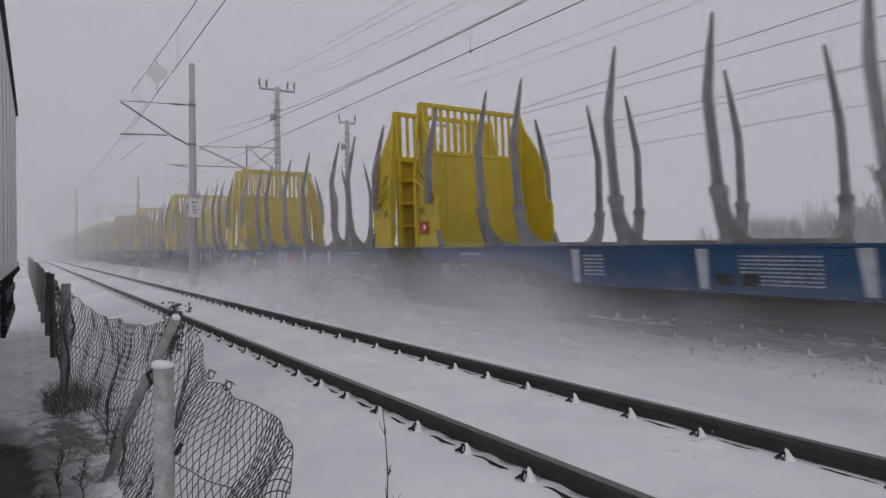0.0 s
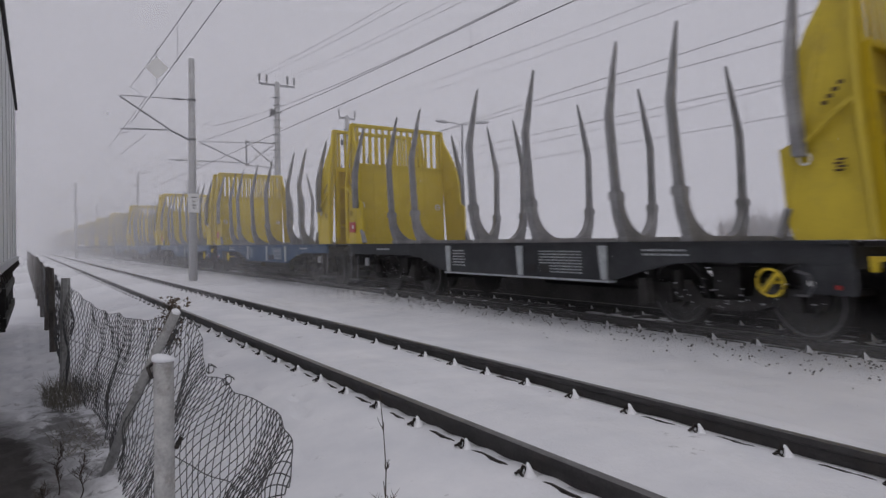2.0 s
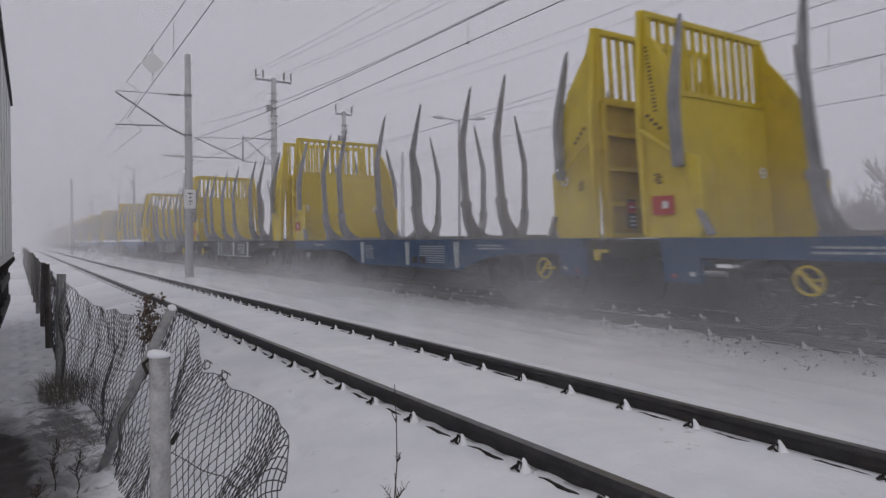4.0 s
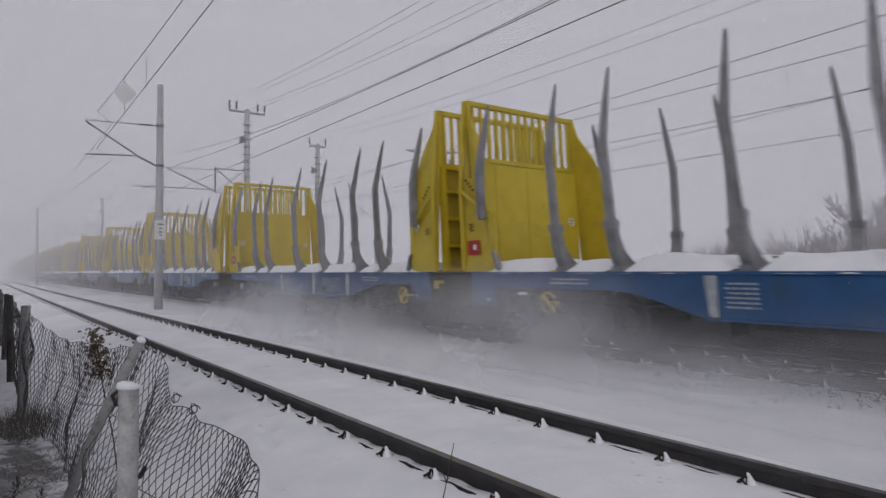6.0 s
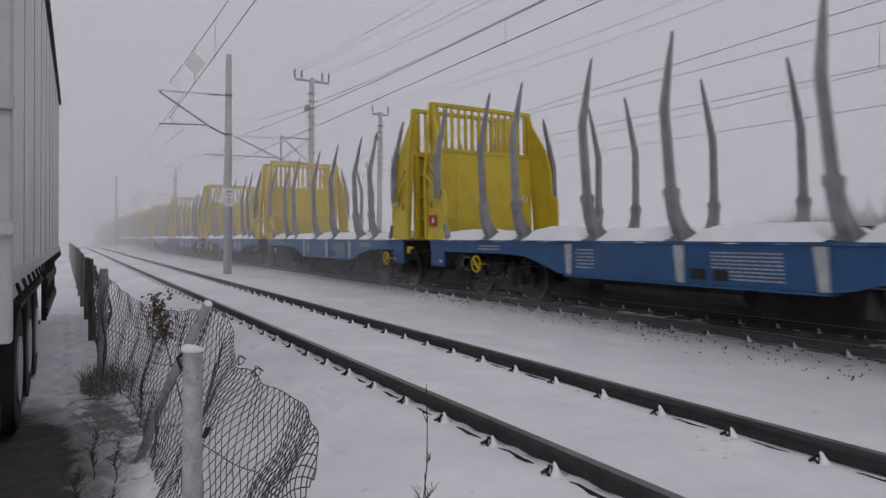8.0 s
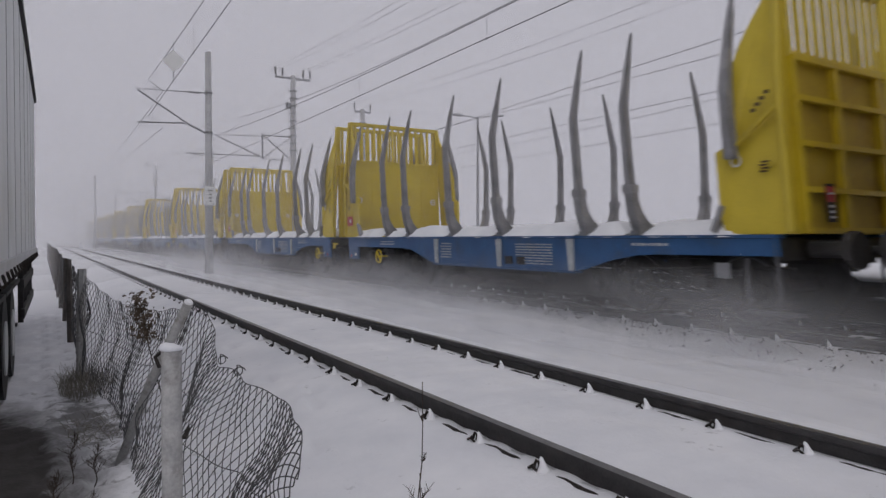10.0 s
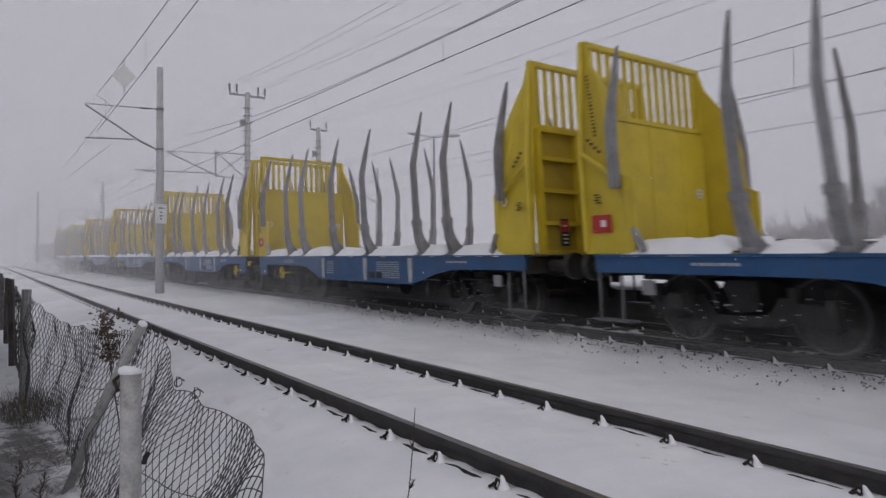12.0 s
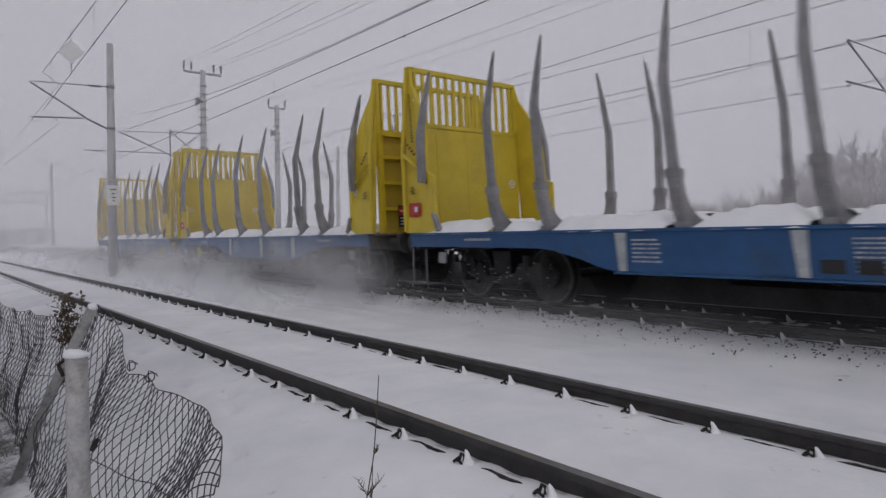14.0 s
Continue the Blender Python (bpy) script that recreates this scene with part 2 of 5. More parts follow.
# ---- mesh helpers ----
def box(bm, x0, x1, y0, y1, z0, z1):
    v = [bm.verts.new((x, y, z)) for x in (x0, x1) for y in (y0, y1) for z in (z0, z1)]
    for a in ((0, 1, 3, 2), (4, 6, 7, 5), (0, 4, 5, 1), (2, 3, 7, 6), (0, 2, 6, 4), (1, 5, 7, 3)):
        bm.faces.new([v[k] for k in a])
    return v


def prism(bm, pts, axis, a0, a1):
    """A polygon, given in the two other axes in order, drawn out along an axis."""
    def at(p, a):
        q = list(p)
        q.insert("xyz".index(axis), a)
        return bm.verts.new(q)
    lo, hi = [at(p, a0) for p in pts], [at(p, a1) for p in pts]
    bm.faces.new(lo)
    bm.faces.new(hi[::-1])
    for k in range(len(pts)):
        j = (k + 1) % len(pts)
        bm.faces.new((lo[k], hi[k], hi[j], lo[j]))


def tube(bm, pts, radii, n=8, caps=True):
    """A round tube along a line of points."""
    pts = [Vector(p) for p in pts]
    if not isinstance(radii, (list, tuple)):
        radii = [radii] * len(pts)
    rings = []
    for k, p in enumerate(pts):
        d = (pts[min(k + 1, len(pts) - 1)] - pts[max(k - 1, 0)]).normalized()
        side = d.cross(Vector((0, 0, 1)) if abs(d.z) < 0.9 else Vector((0, 1, 0))).normalized()
        up = side.cross(d)
        rings.append([bm.verts.new(p + radii[k] * (math.cos(a) * side + math.sin(a) * up)) for a in (2 * math.pi * j / n for j in range(n))])
    for a, c in zip(rings, rings[1:]):
        for j in range(n):
            bm.faces.new((a[j], a[(j + 1) % n], c[(j + 1) % n], c[j]))
    if caps and n > 2:
        bm.faces.new(rings[0][::-1])
        bm.faces.new(rings[-1])


def sweep(bm, pts, sizes, across):
    """A rectangular bar along points in a plane; sizes: (in the plane, across it) at each point."""
    across = Vector(across)
    pts = [Vector(p) for p in pts]
    rings = []
    for k, p in enumerate(pts):
        d = (pts[min(k + 1, len(pts) - 1)] - pts[max(k - 1, 0)]).normalized()
        s = d.cross(across).normalized()
        a, c = sizes[k][0] / 2, sizes[k][1] / 2
        rings.append([bm.verts.new(p + i * a * s + j * c * across) for i, j in ((-1, -1), (1, -1), (1, 1), (-1, 1))])
    for a, c in zip(rings, rings[1:]):
        for j in range(4):
            bm.faces.new((a[j], a[(j + 1) % 4], c[(j + 1) % 4], c[j]))
    bm.faces.new(rings[0][::-1])
    bm.faces.new(rings[-1])


def disc(bm, centre, r, width, n=28, axis="x"):
    c = Vector(centre)
    ring = lambda o, rr: [bm.verts.new(c + (Vector((o, rr * math.cos(a), rr * math.sin(a))) if axis == "x" else Vector((rr * math.cos(a), o, rr * math.sin(a))))) for a in (2 * math.pi * j / n for j in range(n))]
    a, d = ring(-width / 2, r), ring(width / 2, r)
    bm.faces.new(a)
    bm.faces.new(d[::-1])
    for j in range(n):
        bm.faces.new((a[j], d[j], d[(j + 1) % n], a[(j + 1) % n]))


def torus(bm, centre, r, thick, n=24, axis="x"):
    c = Vector(centre)
    pts = [c + (Vector((0, r * math.cos(a), r * math.sin(a))) if axis == "x" else Vector((r * math.cos(a), 0, r * math.sin(a)))) for a in (2 * math.pi * j / n for j in range(n + 1))]
    tube(bm, pts, thick, 6)


def bevel(bm, w):
    bmesh.ops.recalc_face_normals(bm, faces=bm.faces)
    bmesh.ops.bevel(bm, geom=list(bm.edges), offset=w, segments=2, affect="EDGES", clamp_overlap=True)


def finish(name, bm, mat, smooth=False, fix=True):
    if fix:
        bmesh.ops.recalc_face_normals(bm, faces=bm.faces)
    me = bpy.data.meshes.new(name)
    bm.to_mesh(me)
    bm.free()
    me.materials.append(mat)
    if smooth:
        for p in me.polygons:
            p.use_smooth = True
    return new(name, me)


def part(name, bm, mat, parent, label="", smooth=False, fix=True):
    ob = finish(name, bm, mat, smooth, fix)
    ob.parent = parent
    if label:
        ob["label"] = label
    return ob


def again(ob, m, parent=None):
    """A further piece on the same mesh."""
    o = new(ob.name.split(".")[0], ob.data)
    o.parent = parent if parent else ob.parent
    o.matrix_basis = m
    return o


def thing(name, label, category, group="", at=(0, 0, 0)):
    e = new(name)
    e.empty_display_size = 0.2
    e.location = at
    return tagged(e, label, category, group)


B = bmesh.new


# ---- ground ----
PROFILE_X = [-900, -3, -2.05, -1.2, -0.55, -0.2, 0.2, 0.75, 1.3, 1.7, 2.2, 3.0, 4.1, 4.65, 4.92, 6.75, 7.1, 8, 15, 900]
PROFILE_Z = [-0.47, -0.47, -0.45, -0.36, -0.21, -0.135, -0.13, -0.12, -0.13, -0.135, -0.19, -0.26, -0.22, -0.125, -0.08, -0.08, -0.16, -0.3, -0.25, -0.25]


def ground_z(x, y):
    z = float(np.interp(x, PROFILE_X, PROFILE_Z))
    near_rail = min(abs(x), abs(x - 1.5), abs(x - 5.08), abs(x - 6.58))
    calm = min(1.0, max(0.15, (near_rail - 0.1) / 0.4))
    z += calm * (0.035 * noise.noise((x * 0.8, y * 0.5, 0)) + 0.018 * noise.noise((x * 2.6, y * 2.1, 3)) + 0.007 * noise.noise((x * 8, y * 8, 7)))
    if x < -1.9:
        z += 0.02 * noise.noise((x * 4, y * 4, 5))
    # the cross drift between the sleepers
    if -0.1 < x < 1.4:
        z += 0.012 * math.sin(y * 2 * math.pi / 0.6) ** 2
    return z


rng = random.Random(4)
STEPS = []
for k in range(34):
    STEPS.append((-2.32 + 0.11 * (-1) ** k + rng.uniform(-0.04, 0.04), 1.2 + k * 0.37 + rng.uniform(-0.05, 0.05)))
for k in range(9):
    STEPS.append((-2.15 + rng.uniform(-0.35, 0.2), -0.2 + 0.33 * k))
for k in range(16):
    STEPS.append((rng.uniform(-1.2, -0.4), rng.uniform(-0.5, 9)))


def build_ground():
    xs = [-900, -300, -100, -40, -15, -8, -5] + list(np.arange(-4, -0.4, 0.055)) + list(np.arange(-0.4, 2.2, 0.08)) + list(np.arange(2.2, 7.4, 0.13)) + [8, 9.5, 12, 16, 25, 40, 80, 200, 900]
    ys = [-900, -200, -50, -20, -10, -6] + list(np.arange(-4, -1, 0.15)) + list(np.arange(-1, 8, 0.055)) + list(np.arange(8, 16, 0.12)) + list(np.arange(16, 60, 0.8)) + [65, 75, 90, 120, 180, 300, 500, 900]
    verts, faces = [], []
    for y in ys:
        for x in xs:
            z = ground_z(x, y)
            for fx, fy in STEPS:
                if abs(y - fy) < 0.3 and abs(x - fx) < 0.2:
                    d = ((x - fx) / 0.065) ** 2 + ((y - fy) / 0.15) ** 2
                    z += -0.05 * math.exp(-d ** 2) + 0.012 * math.exp(-((d - 2.2) ** 2))
            verts.append((x, y, z))
    w = len(xs)
    for j in range(len(ys) - 1):
        for i in range(w - 1):
            a = j * w + i
            faces.append((a, a + 1, a + w + 1, a + w))
    me = bpy.data.meshes.new("ground")
    me.from_pydata(verts, [], faces)
    me.materials.append(ground_material())
    for p in me.polygons:
        p.use_smooth = True
    tagged(new("ground", me), "snow-covered ground with footprints and a bare dark patch", "ground", kind="structure")


build_ground()


# ---- tracks ----
HEAD_DROP = 0.014
HEAD = [(-0.036, -0.012), (-0.03, 0), (0.03, 0), (0.036, -0.012), (0.034, -0.038), (0.009, -0.05), (0.009, -0.135), (0.022, -0.148), (0.075, -0.16), (0.075, -0.172), (-0.075, -0.172), (-0.075, -0.16), (-0.022, -0.148), (-0.009, -0.135), (-0.009, -0.05), (-0.034, -0.038)]


def build_clip():
    """One fastening: a curled spring clip with bolt, a peak of snow against the rail and a dark strip as the foot's
    shadow slit.
    """
    bm = B()
    tube(bm, [(-0.12, 0.0, -0.135), (-0.135, 0.02, -0.112), (-0.142, 0.045, -0.122), (-0.125, 0.06, -0.13), (-0.108, 0.045, -0.11)], 0.008, 5)
    tube(bm, [(-0.1, 0.012, -0.13), (-0.092, 0.018, -0.092), (-0.095, 0.036, -0.088), (-0.1, 0.05, -0.13)], 0.009, 5)
    ob = finish("rail_clip", bm, CLIP)
    bm = B()
    tube(bm, [(-0.088, -0.022, -0.15), (-0.088, -0.02, -0.128), (-0.085, -0.012, -0.11), (-0.083, -0.004, -0.092), (-0.084, 0.004, -0.076), (-0.085, 0.008, -0.066)], [0.055, 0.033, 0.021, 0.015, 0.011, 0.003], 9)
    cap = part("snow_cap", bm, SNOW, ob, "small peak of fresh snow", True)
    bm = B()
    r = random.Random(2)
    # dark strip that stands in for the shadow slit along the rail foot
    pts = [(-0.083 - 0.01 * r.random(), -0.09 - 0.05 * k, -0.136) for k in range(9)]
    tube(bm, pts, [0.003, 0.011, 0.015, 0.012, 0.015, 0.012, 0.014, 0.009, 0.003], 6)
    gap = part("bare_ballast", bm, CLIP, ob, "dark strip standing in for the shadow slit beside the rail foot")
    return ob, cap, gap


def build_track(n, xs, up, clips_to):
    parent = tagged(new("track_%d" % n), "snowed-in railway track with dark steel rails", "railway track", kind="structure")
    for x in xs:
        bm = B()
        prism(bm, [(x + a, c - HEAD_DROP + up) for a, c in HEAD], "y", -60, 420)
        rail = part("rail", bm, RAIL, parent, "dark rusty steel rail", True)
        rail.data.set_sharp_from_angle(angle=radians(35))
        bm = B()
        box(bm, x - 0.029, x + 0.029, -60, 420, up + 0.0005 - HEAD_DROP, up + 0.002 - HEAD_DROP)
        part("running_surface", bm, RAILTOP, rail, "dull worn running surface of the rail")
        # snow lying along the rail foot, broken by the clips
        for side in (-1, 1):
            bm = B()
            ys = list(np.arange(-6, 22, 0.1))
            rings = []
            for y in ys:
                w = 0.028 + 0.012 * noise.noise((x * 3, y * 2.2, side)) + 0.012 * math.cos(y * 2 * math.pi / 0.6)
                h = 0.014 + 0.01 * noise.noise((x * 3, y * 3.1, side + 4)) + up
                rings.append([bm.verts.new((x + side * (0.05 + u), y, v)) for u, v in ((-0.03, up - 0.168), (-0.03, -0.143 + h), (w, -0.146 + h), (w + 0.02, up - 0.17))])
            for a, c in zip(rings, rings[1:]):
                for k in range(3):
                    bm.faces.new((a[k], a[k + 1], c[k + 1], c[k]))
            part("foot_snow", bm, SNOW, rail, "ledge of snow along the rail foot", True)
        clip, cap, gap = PROTO_CLIP
        j0 = -7
        for j in range(j0, clips_to):
            y = SLEEPER_Y + 0.6 * j
            for side in (-1, 1):
                if side == 1 and j > (20 if n == 1 else 12):
                    continue
                m = pose(x, y, up, 0, 0, 0 if side == -1 else 180)
                c = again(clip, m, rail)
                again(cap, pose(0, rng.uniform(-0.012, 0.012), 0.016 * rng.uniform(-1, 0.5)), c)
                if side == -1 and j < 30:
                    again(gap, pose(0, rng.uniform(-0.04, 0.03), rng.uniform(-0.012, 0.004)), c)
    return parent


SLEEPER_Y = 0.0
PROTO_CLIP = build_clip()
build_track(1, (0.0, 1.5), 0.0, 62)
build_track(2, (5.08, 6.58), 0.06, 20)
for o in PROTO_CLIP[::-1]:
    bpy.data.objects.remove(o)


def scatter_stones():
    bm = B()
    r = random.Random(9)
    for _ in range(900):
        y = -2.5 + 17 * r.random() ** 1.5
        x = 4.93 - abs(r.gauss(0, 0.2 + 0.2 * r.random()))
        s = r.uniform(0.005, 0.017)
        ret = bmesh.ops.create_icosphere(bm, subdivisions=1, radius=s, matrix=Matrix.Translation((x, y, ground_z(x, y) + s * 0.2)))
        for v in ret["verts"]:
            v.co += Vector((r.uniform(-1, 1), r.uniform(-1, 1), r.uniform(-1, 1))) * s * 0.35
    tagged(finish("ballast", bm, STONE), "dark ballast stones poking through the snow", "ballast", kind="stuff")


scatter_stones()


def build_bed():
    """Ballast that the trains have blown bare, between and beside the rails of the second track, its colour darkened by
    the train's shade.
    """
    xs = list(np.arange(5.2, 6.47, 0.1)) + [6.7, 6.82, 6.97, 7.15]
    ys = list(np.arange(-8, 26, 0.12)) + list(np.arange(26, 160, 2.0))
    verts = [(x, y, float(np.interp(x, PROFILE_X, PROFILE_Z)) + 0.012 + 0.03 * noise.noise((x * 5, y * 5, 2)) + (0.015 * noise.noise((x * 14, y * 14, 4)))) for y in ys for x in xs]
    w = len(xs)
    faces = [(j * w + i, j * w + i + 1, j * w + w + i + 1, j * w + w + i) for j in range(len(ys) - 1) for i in range(w - 1)]
    me = bpy.data.meshes.new("track_bed")
    me.from_pydata(verts, [], faces)
    me.materials.append(BALLAST_SHADED)
    tagged(new("track_bed", me), "ballast blown bare of snow, coloured dark with the train's shade", "track bed", kind="structure")


build_bed()


def build_backing():
    """A low block added beyond the train to darken the view beneath it, its top under snow."""
    root = tagged(new("platform_1"), "low dark backing added beyond the train, snow on top", "platform", kind="structure")
    bm = B()
    box(bm, 7.75, 13.2, -60, 170, -0.6, 0.5)
    part("platform_wall", bm, BACKING_DARK, root, "dark face added behind the running gear")
    bm = B()
    n = 120
    rows = []
    for i in range(n + 1):
        y = -60 + 230 * i / n
        rows.append([bm.verts.new((x, y, z + 0.02 * noise.noise((x, y, 1)))) for x, z in ((7.7, 0.5), (7.69, 0.55), (7.8, 0.6), (9.5, 0.61), (13.1, 0.6), (13.25, 0.5))])
    for a, c in zip(rows, rows[1:]):
        for j in range(5):
            bm.faces.new((a[j], a[j + 1], c[j + 1], c[j]))
    part("platform_snow", bm, SNOW, root, "even layer of snow on the backing", True)


build_backing()


# ---- timber wagons ----
CX, UNIT, HALF, SPEED, FIRST = 5.81, 12.85, 5.89, 23.99, 8.69
SIDE = 1.4


def lettering(bm, x, y0, y1, z0, z1, rows, seed, axis="x"):
    """Small print that cannot be read: rows of short bars on a side plate."""
    r = random.Random(seed)
    h = (z1 - z0) / (rows * 1.6)
    for k in range(rows):
        z = z1 - (k * 1.6 + 1) * h
        y = y0
        while y < y1 - 0.03:
            w = min(r.uniform(0.02, 0.08), y1 - y)
            if axis == "x":
                box(bm, x - 0.003, x + 0.003, y, y + w, z, z + h * 0.7)
            else:
                box(bm, y, y + w, x - 0.003, x + 0.003, z, z + h)
            y += w + 0.025


def build_underframe(paint, name, root, logo):
    s = SIDE
    for side in (-1, 1):
        bm = B()
        f = -side
        prof = [(-5.75, 1.12), (5.75, 1.12), (5.75, 0.93), (2.8, 0.92), (2.45, 0.89), (2.05, 0.79), (1.65, 0.665), (1.45, 0.64), (-2.55, 0.64), (-2.8, 0.68), (-3.3, 0.82), (-3.75, 0.9), (-4.1, 0.92), (-5.75, 0.93)]
        prof = [(f * y, z) for y, z in prof]
        prism(bm, prof, "x", side * s, side * (s - 0.035))
        beam = part("side_beam", bm, paint, root, name)
        bm = B()
        prism(bm, [(y, z) for y, z in ((-5.75, 1.125), (5.75, 1.125), (5.75, 1.165), (-5.75, 1.165))], "x", side * (s + 0.02), side * (s - 0.14))
        part("top_flange", bm, paint, beam)
        bm = B()
        prism(bm, [(f * y, z) for y, z in ((-2.6, 0.612), (1.48, 0.612), (1.48, 0.637), (-2.6, 0.637))], "x", side * (s + 0.03), side * (s - 0.14))
        part("bottom_flange", bm, STRIPE if paint is DARK else paint, beam)
        for y in (f * 1.35, f * -0.74, f * -2.53):
            bm = B()
            prism(bm, [(y - 0.05, 0.65), (y + 0.05, 0.65), (y + 0.075, 1.118), (y - 0.075, 1.118)], "x", side * (s + 0.004), side * (s + 0.03))
            part("stiffener", bm, STRIPE, beam, "pale frost-covered stiffener")
        bm = B()
        for a, c, z0, z1, rows, seed in ((-2.1, -1.2, 0.7, 1.05, 8, 3), (0.82, 1.2, 0.74, 1.05, 6, 5)):
            lettering(bm, side * (s + 0.006), min(f * a, f * c), max(f * a, f * c), z0, z1, rows, seed)
        lettering(bm, side * (s + 0.006), -4.3, -3.7, 1.0, 1.08, 1, 6)
        lettering(bm, side * (s + 0.006), 3.2, 3.9, 0.97, 1.08, 2, 7)
        tagged(part("stencilled_print", bm, STRIPE, beam, "rows of small white stencilled print"), kind="stuff")
        bm = B()
        for a in (-1.0, -1.32):
            box(bm, side * (s + 0.004), side * (s + 0.012), f * a - 0.11, f * a + 0.11, 0.7, 0.83)
        part("data_plate", bm, INK, beam, "black data plate")
        if logo:
            bm = B()
            prism(bm, [(f * (y + 1.35), z) for y, z in ((-1.3, 0.76), (-0.8, 0.76), (-0.72, 0.88), (-0.8, 1.02), (-1.3, 1.02), (-1.38, 0.88))], "x", side * (s + 0.013), side * (s + 0.018))
            emblem = part("emblem", bm, RED, beam, "dull red emblem panel")
            bm = B()
            prism(bm, [(f * (y + 1.35), z) for y, z in ((-0.66, 0.76), (-0.58, 0.76), (-0.5, 0.88), (-0.58, 1.02), (-0.66, 1.02), (-0.58, 0.88))], "x", side * (s + 0.013), side * (s + 0.018))
            part("chevron", bm, STRIPE, emblem, "white chevron beside the red panel")
    # inner longitudinal beam, floor frame and end beams
    bm = B()
    box(bm, -0.5, -0.25, -5.7, 5.7, 0.82, 1.1)
    box(bm, 0.25, 0.5, -5.7, 5.7, 0.82, 1.1)
    for y in (-5.7, -4.4, -2.6, 0, 2.6, 4.4, 5.58):
        box(bm, -1.36, 1.36, y, y + 0.12, 0.88, 1.1)
    box(bm, -1.3, 1.3, -1.3, 1.3, 0.66, 0.78)
    part("floor_frame", bm, UNDER, root, "dark steel floor frame under the deck")
    for side in (-1, 1):
        bm = B()
        box(bm, side * 1.3, side * 0.62, -5.6, 5.5, 1.1, 1.135)
        part("deck_plate", bm, UNDER, root)
    # brake pipes and gear below
    bm = B()
    tube(bm, [(-0.9, -5.6, 0.78), (-0.95, -3, 0.72), (-0.95, 3, 0.72), (-0.9, 5.6, 0.78)], 0.025, 6)
    tube(bm, [(-0.7, -1.2, 0.5), (-0.7, 1.2, 0.5)], 0.16, 10)
    box(bm, -0.9, -0.5, 1.5, 2.0, 0.4, 0.75)
    part("brake_gear", bm, UNDER, root)


def foot_outline():
    """The cast foot: straight outside, a quarter round inside, fanning out on to the bolster."""
    inner = [(1.258 - 0.5 * (1 - math.cos(a)), 1.76 - 0.53 * math.sin(a)) for a in (math.pi / 2 * k / 8 for k in range(9))]
    return [(1.39, 1.78), (1.262, 1.78)] + inner + [(0.7, 1.222), (0.7, 1.17), (1.24, 1.17), (1.3, 1.3), (1.36, 1.5)]


def build_bolster(y, root, proto):
    if proto:
        return again_tree(proto, pose(0, y, 0))
    bm = B()
    box(bm, -1.3, 1.3, -0.09, 0.09, 1.165, 1.235)
    box(bm, -0.85, 0.85, -0.13, 0.13, 1.14, 1.166)
    bevel(bm, 0.01)
    bol = part("bolster", bm, STAKE, root, "grey steel stake bolster across the deck")
    bol.matrix_basis = pose(0, y, 0)
    for side in (-1, 1):
        bm = B()
        prism(bm, [(side * x, z) for x, z in foot_outline()][::side], "y", -0.075, 0.075)
        bevel(bm, 0.012)
        foot = part("stake_foot", bm, STAKE, bol, "curved grey cast foot with a worn collar")
        bm = B()
        sweep(bm, [(side * 1.325, 0, 1.78), (side * 1.345, 0, 2.3), (side * 1.363, 0, 2.86), (side * 1.36, 0, 2.92), (side * 1.345, 0, 2.98), (side * 1.22, 0, 3.55), (side * 1.12, 0, 3.97)], [(0.115, 0.11), (0.11, 0.105), (0.108, 0.1), (0.108, 0.1), (0.104, 0.098), (0.07, 0.075), (0.03, 0.045)], (0, 1, 0))
        bevel(bm, 0.014)
        part("stake", bm, STAKE, bol, "grey steel stake, bent inwards at its tip")
        bm = B()
        box(bm, side * 1.325 - 0.075, side * 1.325 + 0.075, -0.09, 0.09, 1.73, 1.85)
        bevel(bm, 0.012)
        part("collar", bm, STAKE, bol)
    return bol


def again_tree(ob, m):
    o = again(ob, m)
    for c in ob.children:
        again(c, c.matrix_basis.copy(), o)
    return o


